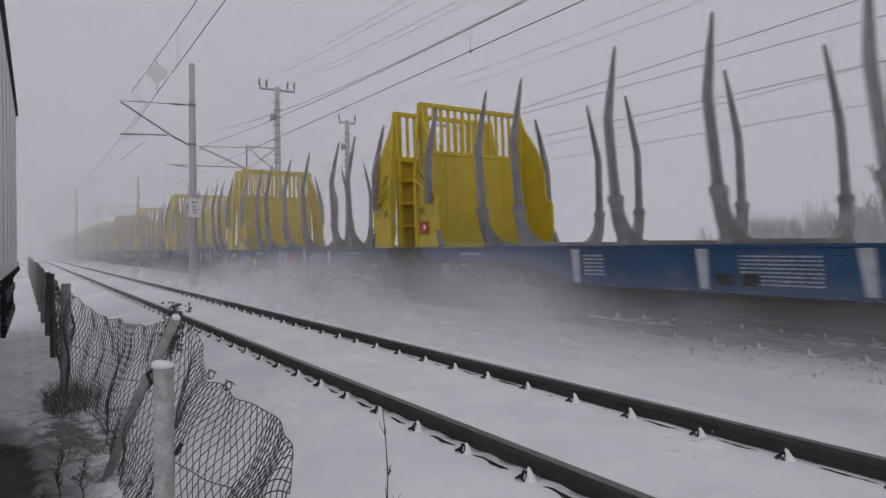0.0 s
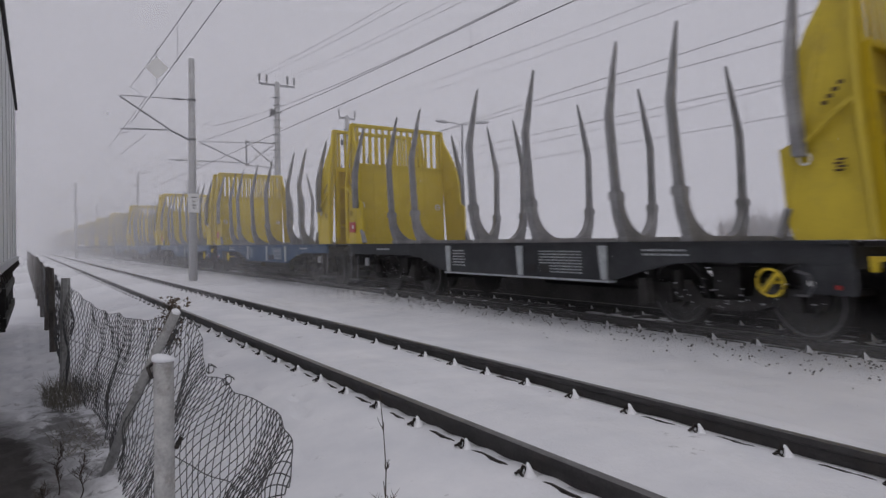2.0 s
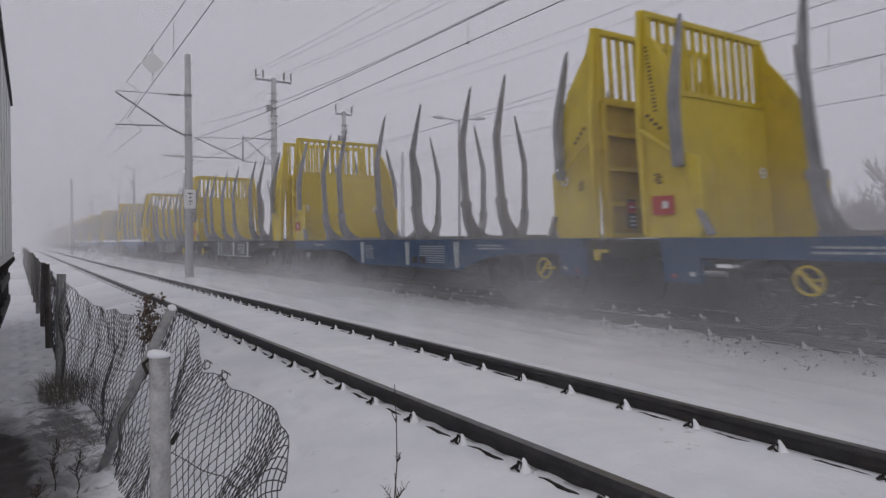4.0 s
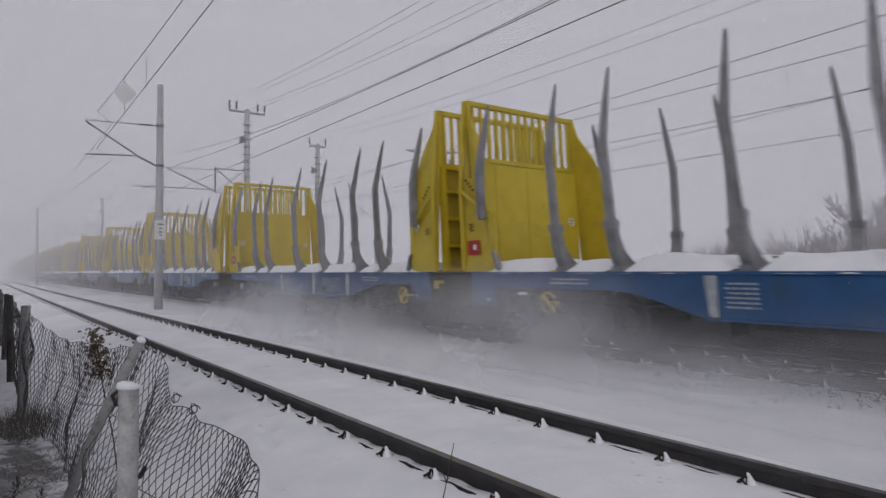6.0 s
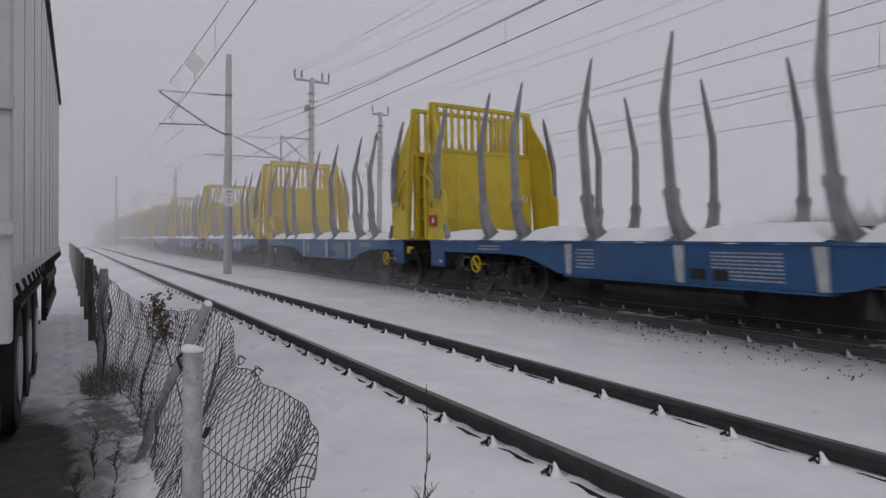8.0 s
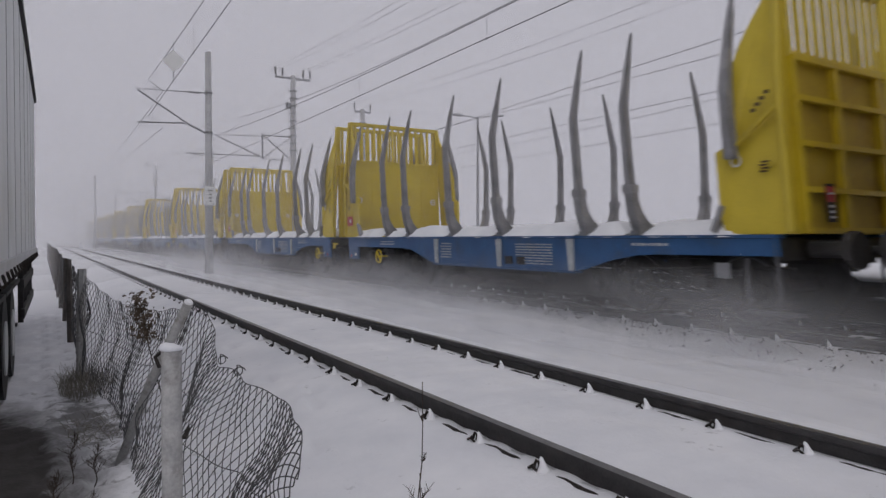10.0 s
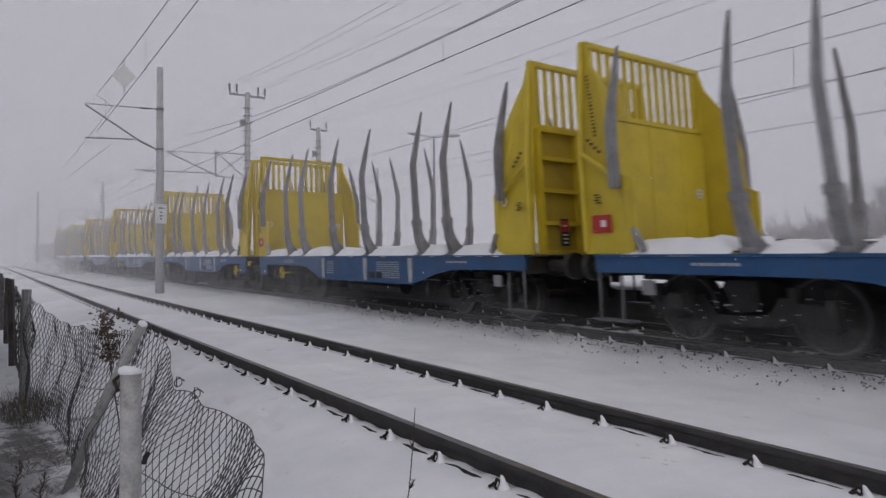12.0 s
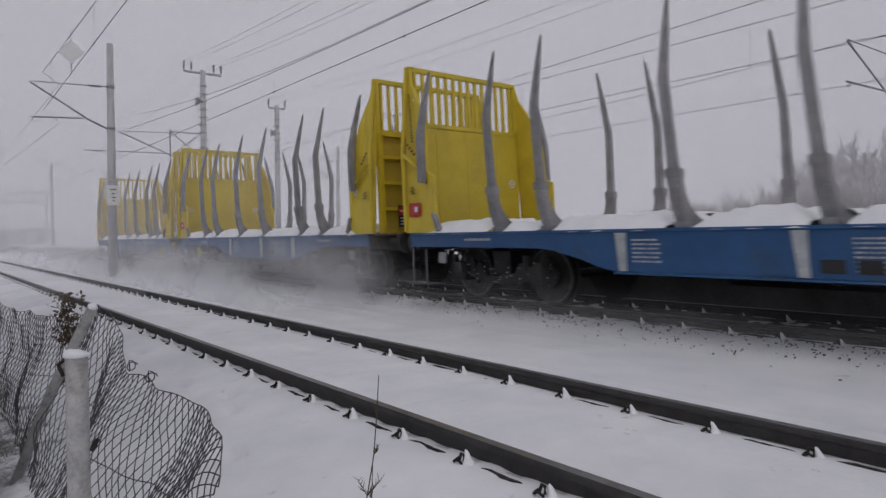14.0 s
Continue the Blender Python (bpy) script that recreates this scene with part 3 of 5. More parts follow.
def build_bulkhead(end, root, seed):
    """The yellow end wall: smooth towards the load, ribbed outside, bars above, wings along both sides. end: +1 or -1."""
    y = 5.99 if end > 0 else -5.92
    inn = -end
    bm = B()
    box(bm, -1.2, 1.2, y + inn * 0.03, y + inn * 0.07, 1.17, 3.12)
    wall = part("bulkhead", bm, YELLOW, root, "yellow steel end wall with a barred top")
    # folded vertical seams of the smooth sheet
    bm = B()
    for x in (-0.62, 0.02, 0.64):
        box(bm, x - 0.012, x + 0.012, y + inn * 0.068, y + inn * 0.078, 1.25, 3.05)
    part("seam", bm, YELLOW, wall)
    bm = B()
    for z0, z1 in ((1.24, 1.62), (1.68, 2.12), (2.18, 2.62), (2.68, 3.06)):
        box(bm, -1.1, 1.1, y + inn * 0.018, y + inn * 0.03, z0, z1)
    part("outer_sheet", bm, YELLOW_DIRTY, wall, "yellow sheet with brown bark stains")
    bm = B()
    for z in (1.18, 1.62, 2.12, 2.62, 3.06):
        box(bm, -1.16, 1.16, y - inn * 0.07, y + inn * 0.03, z, z + 0.06)
    for x in (-1.2, -0.42, 0.36, 1.1):
        box(bm, x, x + 0.09, y - inn * 0.055, y + inn * 0.03, 1.18, 3.1)
    part("outer_rib", bm, YELLOW_OLD, wall, "worn yellow stiffening ribs")
    bm = B()
    box(bm, -1.17, 1.17, y - inn * 0.02, y + inn * 0.08, 4.08, 4.17)
    for s in (-1, 1):
        box(bm, s * 1.17 - 0.045, s * 1.17 + 0.045, y - inn * 0.02, y + inn * 0.08, 3.1, 4.17)
    box(bm, -1.17, 1.17, y - inn * 0.02, y + inn * 0.08, 3.09, 3.18)
    bevel(bm, 0.01)
    part("top_frame", bm, YELLOW, wall)
    bm = B()
    box(bm, -0.026, 0.026, y + inn * 0.01, y + inn * 0.06, 3.16, 4.1)
    bar = part("bar", bm, YELLOW, wall)
    n = 14
    for k in range(n):
        x = -1.06 + 2.12 * k / (n - 1)
        if k == 0:
            bar.matrix_basis = pose(x, 0, 0)
        else:
            again(bar, pose(x, 0, 0), wall)
    for s in (-1, 1):
        bm = B()
        prof = [(0.0, 1.17), (0.8, 1.17), (0.86, 1.38), (0.86, 2.12), (0.68, 2.2), (0.66, 2.42), (0.66, 2.75), (0.61, 3.05), (0.5, 3.32), (0.32, 3.6), (0.16, 3.82), (0.07, 4.17), (0.0, 4.17)]
        # bulging slightly outwards at mid height, drawn in at the top
        def outward(z):
            return 1.2 + 0.17 * min(1.0, max(0.0, (4.17 - z) / 1.6))
        lo = [bm.verts.new((s * outward(z), y + inn * d, z)) for d, z in prof]
        hi = [bm.verts.new((s * (outward(z) - 0.05), y + inn * d, z)) for d, z in prof]
        bm.faces.new(lo)
        bm.faces.new(hi[::-1])
        for k in range(len(prof)):
            j = (k + 1) % len(prof)
            bm.faces.new((lo[k], hi[k], hi[j], lo[j]))
        wing = part("wing", bm, YELLOW, wall, "yellow side wing of the end wall")
        # raking edge rib
        bm = B()
        tube(bm, [(s * 1.385, y + inn * 0.04, 2.55), (s * 1.39, y + inn * 0.3, 2.38), (s * 1.385, y + inn * 0.56, 2.18)], 0.03, 6)
        tube(bm, [(s * 1.38, y + inn * 0.02, 1.2), (s * 1.38, y + inn * 0.02, 2.6), (s * 1.22, y + inn * 0.02, 4.15)], 0.04, 6)
        part("edge_rib", bm, YELLOW, wing)
        # brand marks as plain shapes
        bm = B()
        r = random.Random(seed)
        for k in range(17 if s == -end else 0):
            z = 3.62 - k * 0.054
            d = 0.1 + k * 0.01
            xo = outward(z) + 0.004
            box(bm, s * xo, s * (xo + 0.004), y + inn * d, y + inn * (d + r.uniform(0.035, 0.06)), z, z + r.uniform(0.02, 0.034))
        for k in range(4):
            z = 2.7 - k * 0.06
            box(bm, s * 1.365, s * 1.372, y + inn * (0.13 + 0.06 * k), y + inn * (0.19 + 0.06 * k), z, z + 0.04)
        for k in range(4):
            box(bm, s * 1.374, s * 1.379, y + inn * (0.2 + 0.03 * (k % 2)), y + inn * (0.29 + 0.03 * (k % 2)), 1.95 - 0.035 * k, 1.972 - 0.035 * k)
        tagged(part("printed_mark", bm, BROWNINK, wing, "dark printed marks"), kind="stuff")
        if s == -end:
            bm = B()
            box(bm, s * 1.373, s * 1.379, y + inn * 0.14, y + inn * 0.47, 1.45, 1.69)
            lab = part("red_label", bm, RED, wing, "red label with a white square")
            bm = B()
            box(bm, s * 1.38, s * 1.384, y + inn * 0.3, y + inn * 0.38, 1.53, 1.62)
            part("white_square", bm, WHITE, lab)
        else:
            bm = B()
            torus(bm, (s * 1.378, y + inn * 0.6, 2.0), 0.06, 0.012, 16)
            part("round_mark", bm, WHITE, wing, "white round mark")
        # stake held by the wing
        bm = B()
        sweep(bm, [(s * 1.43, y + inn * 0.62, 2.02), (s * 1.43, y + inn * 0.62, 2.6), (s * 1.42, y + inn * 0.62, 2.85), (s * 1.35, y + inn * 0.62, 3.2), (s * 1.22, y + inn * 0.62, 3.72), (s * 1.16, y + inn * 0.62, 3.97)], [(0.12, 0.125)] * 3 + [(0.1, 0.11), (0.065, 0.085), (0.03, 0.05)], (0, 1, 0))
        bevel(bm, 0.014)
        part("stake", bm, STAKE, wall, "grey steel stake, bent inwards at its tip")
        bm = B()
        sweep(bm, [(s * 1.37, y + inn * 0.95, 1.2), (s * 1.38, y + inn * 0.82, 1.5)], [(0.07, 0.1), (0.05, 0.08)], (1, 0, 0))
        part("wing_support", bm, STAKE, wall)
        # round white mark on the smooth side, near the edge
        bm = B()
        torus(bm, (s * 1.0, y + inn * 0.085, 2.13), 0.07, 0.013, 16, "y")
        box(bm, s * 1.0 - 0.06, s * 1.0 + 0.05, y + inn * 0.078, y + inn * 0.088, 2.12, 2.14)
        part("round_mark", bm, WHITE, wall, "white round mark")
    for x in (-0.75, 0.75):
        bm = B()
        box(bm, x - 0.09, x + 0.09, y - inn * 0.078, y - inn * 0.072, 1.3, 1.72)
        plate = part("notice_plate", bm, INK, wall, "dark notice plate with red and white fields")
        bm = B()
        box(bm, x - 0.075, x + 0.075, y - inn * 0.083, y - inn * 0.079, 1.52, 1.69)
        part("red_field", bm, RED, plate)
        bm = B()
        for z in (1.34, 1.4, 1.46, 1.6):
            box(bm, x - 0.05, x + 0.04, y - inn * 0.088, y - inn * 0.084, z, z + 0.025)
        tagged(part("white_print", bm, WHITE, plate), kind="stuff")
    return wall


def build_bogie(y, root):
    bm = B()
    for s in (-1, 1):
        prism(bm, [(-1.25, 0.5), (-1.05, 0.62), (-0.45, 0.62), (-0.3, 0.4), (0.3, 0.4), (0.45, 0.62), (1.05, 0.62), (1.25, 0.5), (1.2, 0.36), (0.6, 0.36), (0.35, 0.28), (-0.35, 0.28), (-0.6, 0.36), (-1.2, 0.36)], "x", s * 0.98, s * 1.06)
        for w in (-0.85, 0.85):
            box(bm, s * 0.96, s * 1.16, w - 0.14, w + 0.14, 0.32, 0.58)
            tube(bm, [(s * 1.08, w - 0.2, 0.5), (s * 1.08, w - 0.2, 0.74)], 0.07, 8)
            tube(bm, [(s * 1.08, w + 0.2, 0.5), (s * 1.08, w + 0.2, 0.74)], 0.07, 8)
    box(bm, -1.0, 1.0, -0.2, 0.2, 0.45, 0.8)
    bog = part("bogie", bm, UNDER, root, "grimy four-wheel bogie")
    bog.matrix_basis = pose(0, y, 0.055)
    for w in (-0.85, 0.85):
        for s in (-1, 1):
            bm = B()
            disc(bm, (s * 0.75, w, 0.44), 0.44, 0.11)
            disc(bm, (s * 0.69, w, 0.44), 0.47, 0.03)
            disc(bm, (s * 0.83, w, 0.44), 0.2, 0.08, 16)
            wh = part("wheel", bm, WHEEL, bog, "dark steel wheel with a paler rim")
            bm = B()
            torus(bm, (s * 0.806, w, 0.44), 0.4, 0.012, 28)
            part("rim_edge", bm, RIM, wh)
        bm = B()
        tube(bm, [(-0.95, w, 0.44), (0.95, w, 0.44)], 0.08, 10)
        part("axle", bm, UNDER, bog)
    # snow caught on frames, springs and axle boxes
    rs = random.Random(31)
    verts, faces = [], []
    for s in (-1, 1):
        for _ in range(55):
            c = Vector((s * rs.uniform(1.07, 1.17), rs.uniform(-1.25, 1.25), rs.uniform(0.3, 0.66)))
            q = rs.uniform(0.004, 0.014)
            b = len(verts)
            for d in ((1, 0, 0), (-1, 0, 0), (0, 1.8, 0.3), (0, -1.6, -0.2), (0, 0.2, 0.8), (0, 0, -0.8)):
                verts.append(tuple(c + Vector(d) * q * rs.uniform(0.7, 1.2)))
            for f in ((0, 2, 4), (2, 1, 4), (1, 3, 4), (3, 0, 4), (2, 0, 5), (1, 2, 5), (3, 1, 5), (0, 3, 5)):
                faces.append(tuple(b + k for k in f))
    me = bpy.data.meshes.new("caught_snow")
    me.from_pydata(verts, [], faces)
    me.materials.append(SNOW)
    caught = new("caught_snow", me)
    caught.parent = bog
    tagged(caught, "bits of snow caught on the bogie", kind="stuff")
    return bog


def build_end_gear(root, paint):
    """At +y: hand wheels, hanging box and yellow bracket. At -y: ladder, steps, buffer gear and pale plates."""
    for s in (-1, 1):
        bm = B()
        hy = 3.95 if s < 0 else 4.9
        torus(bm, (s * 1.43, hy, 0.72), 0.145, 0.016)
        tube(bm, [(s * 1.43, hy - 0.09, 0.62), (s * 1.43, hy + 0.09, 0.82)], 0.026, 6)
        tube(bm, [(s * 1.2, hy, 0.72), (s * 1.43, hy, 0.72)], 0.02, 6)
        part("hand_wheel", bm, YELLOW_OLD, root, "yellow brake hand wheel")
        bm = B()
        tube(bm, [(s * 1.41, hy + 0.28, 0.85), (s * 1.44, hy + 0.42, 0.82), (s * 1.44, hy + 0.46, 0.7), (s * 1.42, hy + 0.38, 0.6), (s * 1.4, hy + 0.24, 0.6)], 0.016, 6)
        part("hose", bm, ARM, root, "grey looped brake hose")
        for q, (gy, gz, gw, gh) in enumerate(((4.75, 0.66, 0.16, 0.22), (-4.75, 0.6, 0.2, 0.16), (-2.95, 0.55, 0.12, 0.3), (3.0, 0.52, 0.14, 0.34))):
            bm = B()
            box(bm, s * 1.16, s * 1.3, gy, gy + gw, gz - gh / 2, gz + gh / 2)
            tube(bm, [(s * 1.22, gy + gw / 2, gz), (s * 1.22, gy + gw / 2 + 0.1, 0.92)], 0.02, 6)
            bevel(bm, 0.01)
            part("brake_cylinder", bm, UNDER, root)
        bm = B()
        box(bm, s * 1.34, s * 1.395, 5.2, 5.75, 0.62, 0.928)
        bevel(bm, 0.012)
        bx = part("valve_box", bm, paint, root, "hanging plate with small valves")
        for vy, vz, vr, vm in ((5.32, 0.73, 0.03, WHITE), (5.58, 0.7, 0.025, RED)):
            bm = B()
            disc(bm, (s * 1.405, vy, vz), vr, 0.02, 12)
            part("valve", bm, vm, bx)
        if s > 0:
            bm = B()
            prism(bm, [(5.87, 0.86), (5.93, 0.86), (5.95, 0.96), (6.1, 0.965), (6.1, 1.01), (5.87, 1.01)], "x", s * 1.3, s * 1.36)
            part("bracket", bm, YELLOW_OLD, root, "yellow lashing bracket")
        bm = B()
        tube(bm, [(s * 1.38, -5.7, 1.15), (s * 1.4, -5.72, 0.3)], 0.02, 6)
        tube(bm, [(s * 1.38, -5.35, 0.9), (s * 1.4, -5.35, 0.3)], 0.02, 6)
        box(bm, s * 1.2, s * 1.42, -5.85, -5.25, 0.29, 0.32)
        part("step", bm, ARM, root, "grey hanging shunter's step")
        bm = B()
        box(bm, s * 1.3, s * 1.33, -5.08, -4.9, 0.66, 0.84)
        part("pale_plate", bm, GALV, root, "pale square plate under the frame")
    bm = B()
    tube(bm, [(0, -5.8, 0.98), (0, -6.4, 0.98)], 0.06, 8)
    part("coupling", bm, UNDER, root, "dark screw coupling")
    bm = B()
    tube(bm, [(0, 5.8, 0.98), (0, 6.4, 0.98)], 0.09, 8)
    part("drawbar", bm, UNDER, root, "dark drawbar to the next unit")
    for x in (-0.875, 0.875):
        bm = B()
        tube(bm, [(x, -5.8, 1.0), (x, -6.2, 1.0), (x, -6.21, 1.0), (x, -6.32, 1.0)], [0.09, 0.09, 0.2, 0.2], 12)
        part("buffer", bm, UNDER, root, "dark round buffer")


def build_snow_load(root):
    """Lumps of snow lying on the deck between the bolsters."""
    r = random.Random(12)
    edges = [-5.55, -3.68, -2.68, -0.6, 0.98, 2.77, 3.8, 5.55]
    for y0, y1 in zip(edges, edges[1:]):
        for s in (-1, 1):
            bm = B()
            n, m = max(5, int((y1 - y0) / 0.12)), 9
            gap = 0.17
            grid = []
            h0 = 0.22 * (1.0 if y1 - y0 > 1.2 else 0.85)
            for i in range(n + 1):
                y = y0 + gap + (y1 - y0 - 2 * gap) * i / n
                row = []
                for j in range(m + 1):
                    u = j / m
                    x = s * (0.15 + 1.27 * u)
                    e = min(i, n - i) / 2.0
                    prof = (1 - u ** 14) * min(1.0, 0.7 * e + 0.3)
                    z = 1.14 + max(0.0, prof) * (h0 + 0.07 * noise.noise((x * 2, y * 1.7 + s * 5, 2)) + 0.03 * noise.noise((x * 6, y * 6, s)))
                    row.append(bm.verts.new((x + 0.02 * noise.noise((y * 5, 1, s)), y, z)))
                grid.append(row)
            for a, c in zip(grid, grid[1:]):
                for j in range(m):
                    bm.faces.new((a[j], a[j + 1], c[j + 1], c[j]))
            part("snow_lump", bm, SNOW, root, "drift of snow lying on the deck", True)


WIDER = 0.11


def wide(x):
    return x * (0.55 + WIDER) / 0.55 if abs(x) < 0.55 else x + math.copysign(WIDER, x)


def widen(root):
    """Brings the body to the broad northern loading gauge: the sides move out, the bogies keep their track."""
    done = set()
    for o in root.children_recursive:
        up = o
        while up is not root and up.name.split(".")[0] != "bogie":
            up = up.parent
        if up is not root or o.data in done:
            continue
        if o.name.split(".")[0] == "bar":
            continue
        done.add(o.data)
        for v in o.data.vertices:
            v.co.x = wide(v.co.x)
    for o in root.children_recursive:
        if o.name.split(".")[0] == "bar":
            o.location.x *= (1.06 + WIDER) / 1.06


def build_wagon(paint, colour, snowy, logo=False):
    root = thing("timber_wagon", "%s timber wagon, grey stakes, yellow end walls%s" % (colour, ", snow on its deck" if snowy else ", empty"), "railway wagon", "wagons of the train")
    build_underframe(paint, "%s fish-bellied side beam" % colour, root, logo)
    proto = None
    for y in (-3.68, -2.68, -0.6, 0.98, 2.77, 3.8):
        b = build_bolster(y, root, proto)
        proto = proto or b
    for end in (1, -1):
        build_bulkhead(end, root, 3)
    build_bogie(4.03, root)
    build_bogie(-4.03, root)
    build_end_gear(root, paint)
    if snowy:
        build_snow_load(root)
    widen(root)
    return root


PROTOS = {
    "blue": build_wagon(BLUE_GRIMY, "grimy blue", False),
    "logo": build_wagon(BLUE_GRIMY, "grimy blue", False, True),
    "dark": build_wagon(DARK, "dark grimy", False),
    "snowy": build_wagon(BLUE, "blue", True),
}
WAGONS = []
used = set()
for k in range(-1, 29):
    kind = "snowy" if k >= 11 else "dark" if k in (3, 4, 9, 10) else "logo" if k == 1 else "blue"
    m = pose(CX, FIRST + UNIT * k - HALF + (0.05 if k % 2 else 0), 0, 0, 0, 0 if k % 2 else 180)
    if kind in used:
        w = copy_thing(PROTOS[kind], m)
    else:
        w = PROTOS[kind]
        w.matrix_basis = m
        used.add(kind)
    WAGONS.append((k, w))


# ---- powder snow that the train whirls up ----
DUST = {
    4: veil("rising_powder", 0.1, True, 4.2, 0.35),
    3: veil("thick_powder", 0.42, True, 1.6, 0.6),
    2: veil("powder", 0.24, True, 1.15, 0.7),
    1: veil("thin_powder", 0.045, True, 0.8, 0.7),
}


def build_dust(level, seed):
    """Ragged upright sheets of powder along the wagon's foot, open below and above."""
    bm = B()
    for x0, lean in ((-1.55, 0.0), (-1.85, 0.2), (-2.25, 0.4), (-2.75, 0.7)):
        grid = []
        for i in range(29):
            y = -8.6 + 17.2 * i / 28
            row = []
            for j in range(8):
                z = (4.4 if level == 4 else 1.75) * j / 7
                x = x0 - lean * (1 - j / 7) + 0.22 * noise.noise((y * 0.4 + seed, z, x0)) + 0.1 * noise.noise((y * 1.3, z * 2, x0 + seed))
                row.append(bm.verts.new((x, y, z)))
            grid.append(row)
        for a, c in zip(grid, grid[1:]):
            for j in range(7):
                bm.faces.new((a[j], a[j + 1], c[j + 1], c[j]))
    me = bpy.data.meshes.new("powder_snow")
    bm.to_mesh(me)
    bm.free()
    for p in me.polygons:
        p.use_smooth = True
    me.materials.append(DUST[level])
    return tagged(new("powder_snow", me), "whirling powder snow along the foot of the train", "snow", "clouds of powder snow", kind="stuff")


STRENGTH = {0: 2, 1: 3, 2: 2, 3: 1, 4: 1, 5: 1, 6: 1, 7: 1, 8: 2, 9: 2, 10: 1, 11: 1, 12: 1, 13: 1, 14: 1, 15: 1, 16: 1, 17: 1, 18: 1, 19: 2, 20: 2, 21: 2, 22: 1, 23: 1, 24: 1, 25: 1, 26: 1, 27: 3, 28: 3}
CLOUDS = []
for k, level in STRENGTH.items():
    d = build_dust(level, k)
    CLOUDS.append((k, d))
for extra in (0.6, 11.7, 29, 30):
    CLOUDS.append((extra, build_dust(3, extra)))
for extra in (10.6, 20.4):
    CLOUDS.append((extra, build_dust(2, extra)))
for extra in (7, 8, 20.7, 28, 29, 30):
    CLOUDS.append((extra, build_dust(4, extra)))


# ---- masts, cantilevers and wires ----
def insulator(bm, a, c, r=0.045, n=5):
    a, c = Vector(a), Vector(c)
    pts, rad = [], []
    for k in range(2 * n + 1):
        pts.append(a.lerp(c, k / (2 * n)))
        rad.append(r if k % 2 else r * 0.5)
    tube(bm, pts, rad, 8)


def concrete_mast(x, y, top, reach, plate):
    """A round tapered concrete mast with a cantilever over the track to its left."""
    root = thing("catenary_mast", "grey concrete catenary mast with a steel cantilever", "catenary mast", "catenary masts beside the tracks", (x, y, 0))
    bm = B()
    tube(bm, [(0, 0, -0.4), (0, 0, top * 0.5), (0, 0, top)], [0.17, 0.145, 0.115], 16)
    part("pole", bm, CONCRETE, root, "tapered grey concrete pole", True)
    bm = B()
    tube(bm, [(-0.15, 0, 5.35), (-0.75, 0, 5.63), (-reach, 0, 6.78)], 0.032, 6)
    tube(bm, [(-0.15, 0, 6.92), (-reach, 0, 6.82)], 0.018, 6)
    tube(bm, [(-0.9, 0, 5.66), (-reach - 0.02, 0, 5.56)], 0.03, 6)
    tube(bm, [(-reach + 0.25, 0, 5.56), (-reach + 0.25, 0.02, 5.44), (-reach + 0.05, 0.02, 5.42)], 0.014, 6)
    arm = part("cantilever", bm, ARM, root, "dark tubular cantilever")
    bm = B()
    insulator(bm, (-0.25, 0, 5.4), (-0.72, 0, 5.61), 0.05)
    insulator(bm, (-0.3, 0, 6.91), (-0.75, 0, 6.895), 0.05)
    part("insulator", bm, CERAMIC, arm, "dark ribbed insulators", True)
    bm = B()
    for z in (5.35, 6.92):
        tube(bm, [(0, 0, z - 0.04), (0, 0, z + 0.04)], 0.165, 14)
    part("clamp", bm, ARM, root)
    if plate:
        bm = B()
        box(bm, -0.21, 0.21, -0.24, -0.17, 2.45, 3.2)
        bevel(bm, 0.02)
        pl = part("number_plate", bm, WHITE, root, "white plate box with unreadable dark marks")
        bm = B()
        for z, w in ((3.02, 0.1), (2.86, 0.05), (2.72, 0.06), (2.6, 0.035)):
            box(bm, -w, w, -0.2465, -0.2425, z, z + 0.05)
        part("marks", bm, INK, pl)
    return root


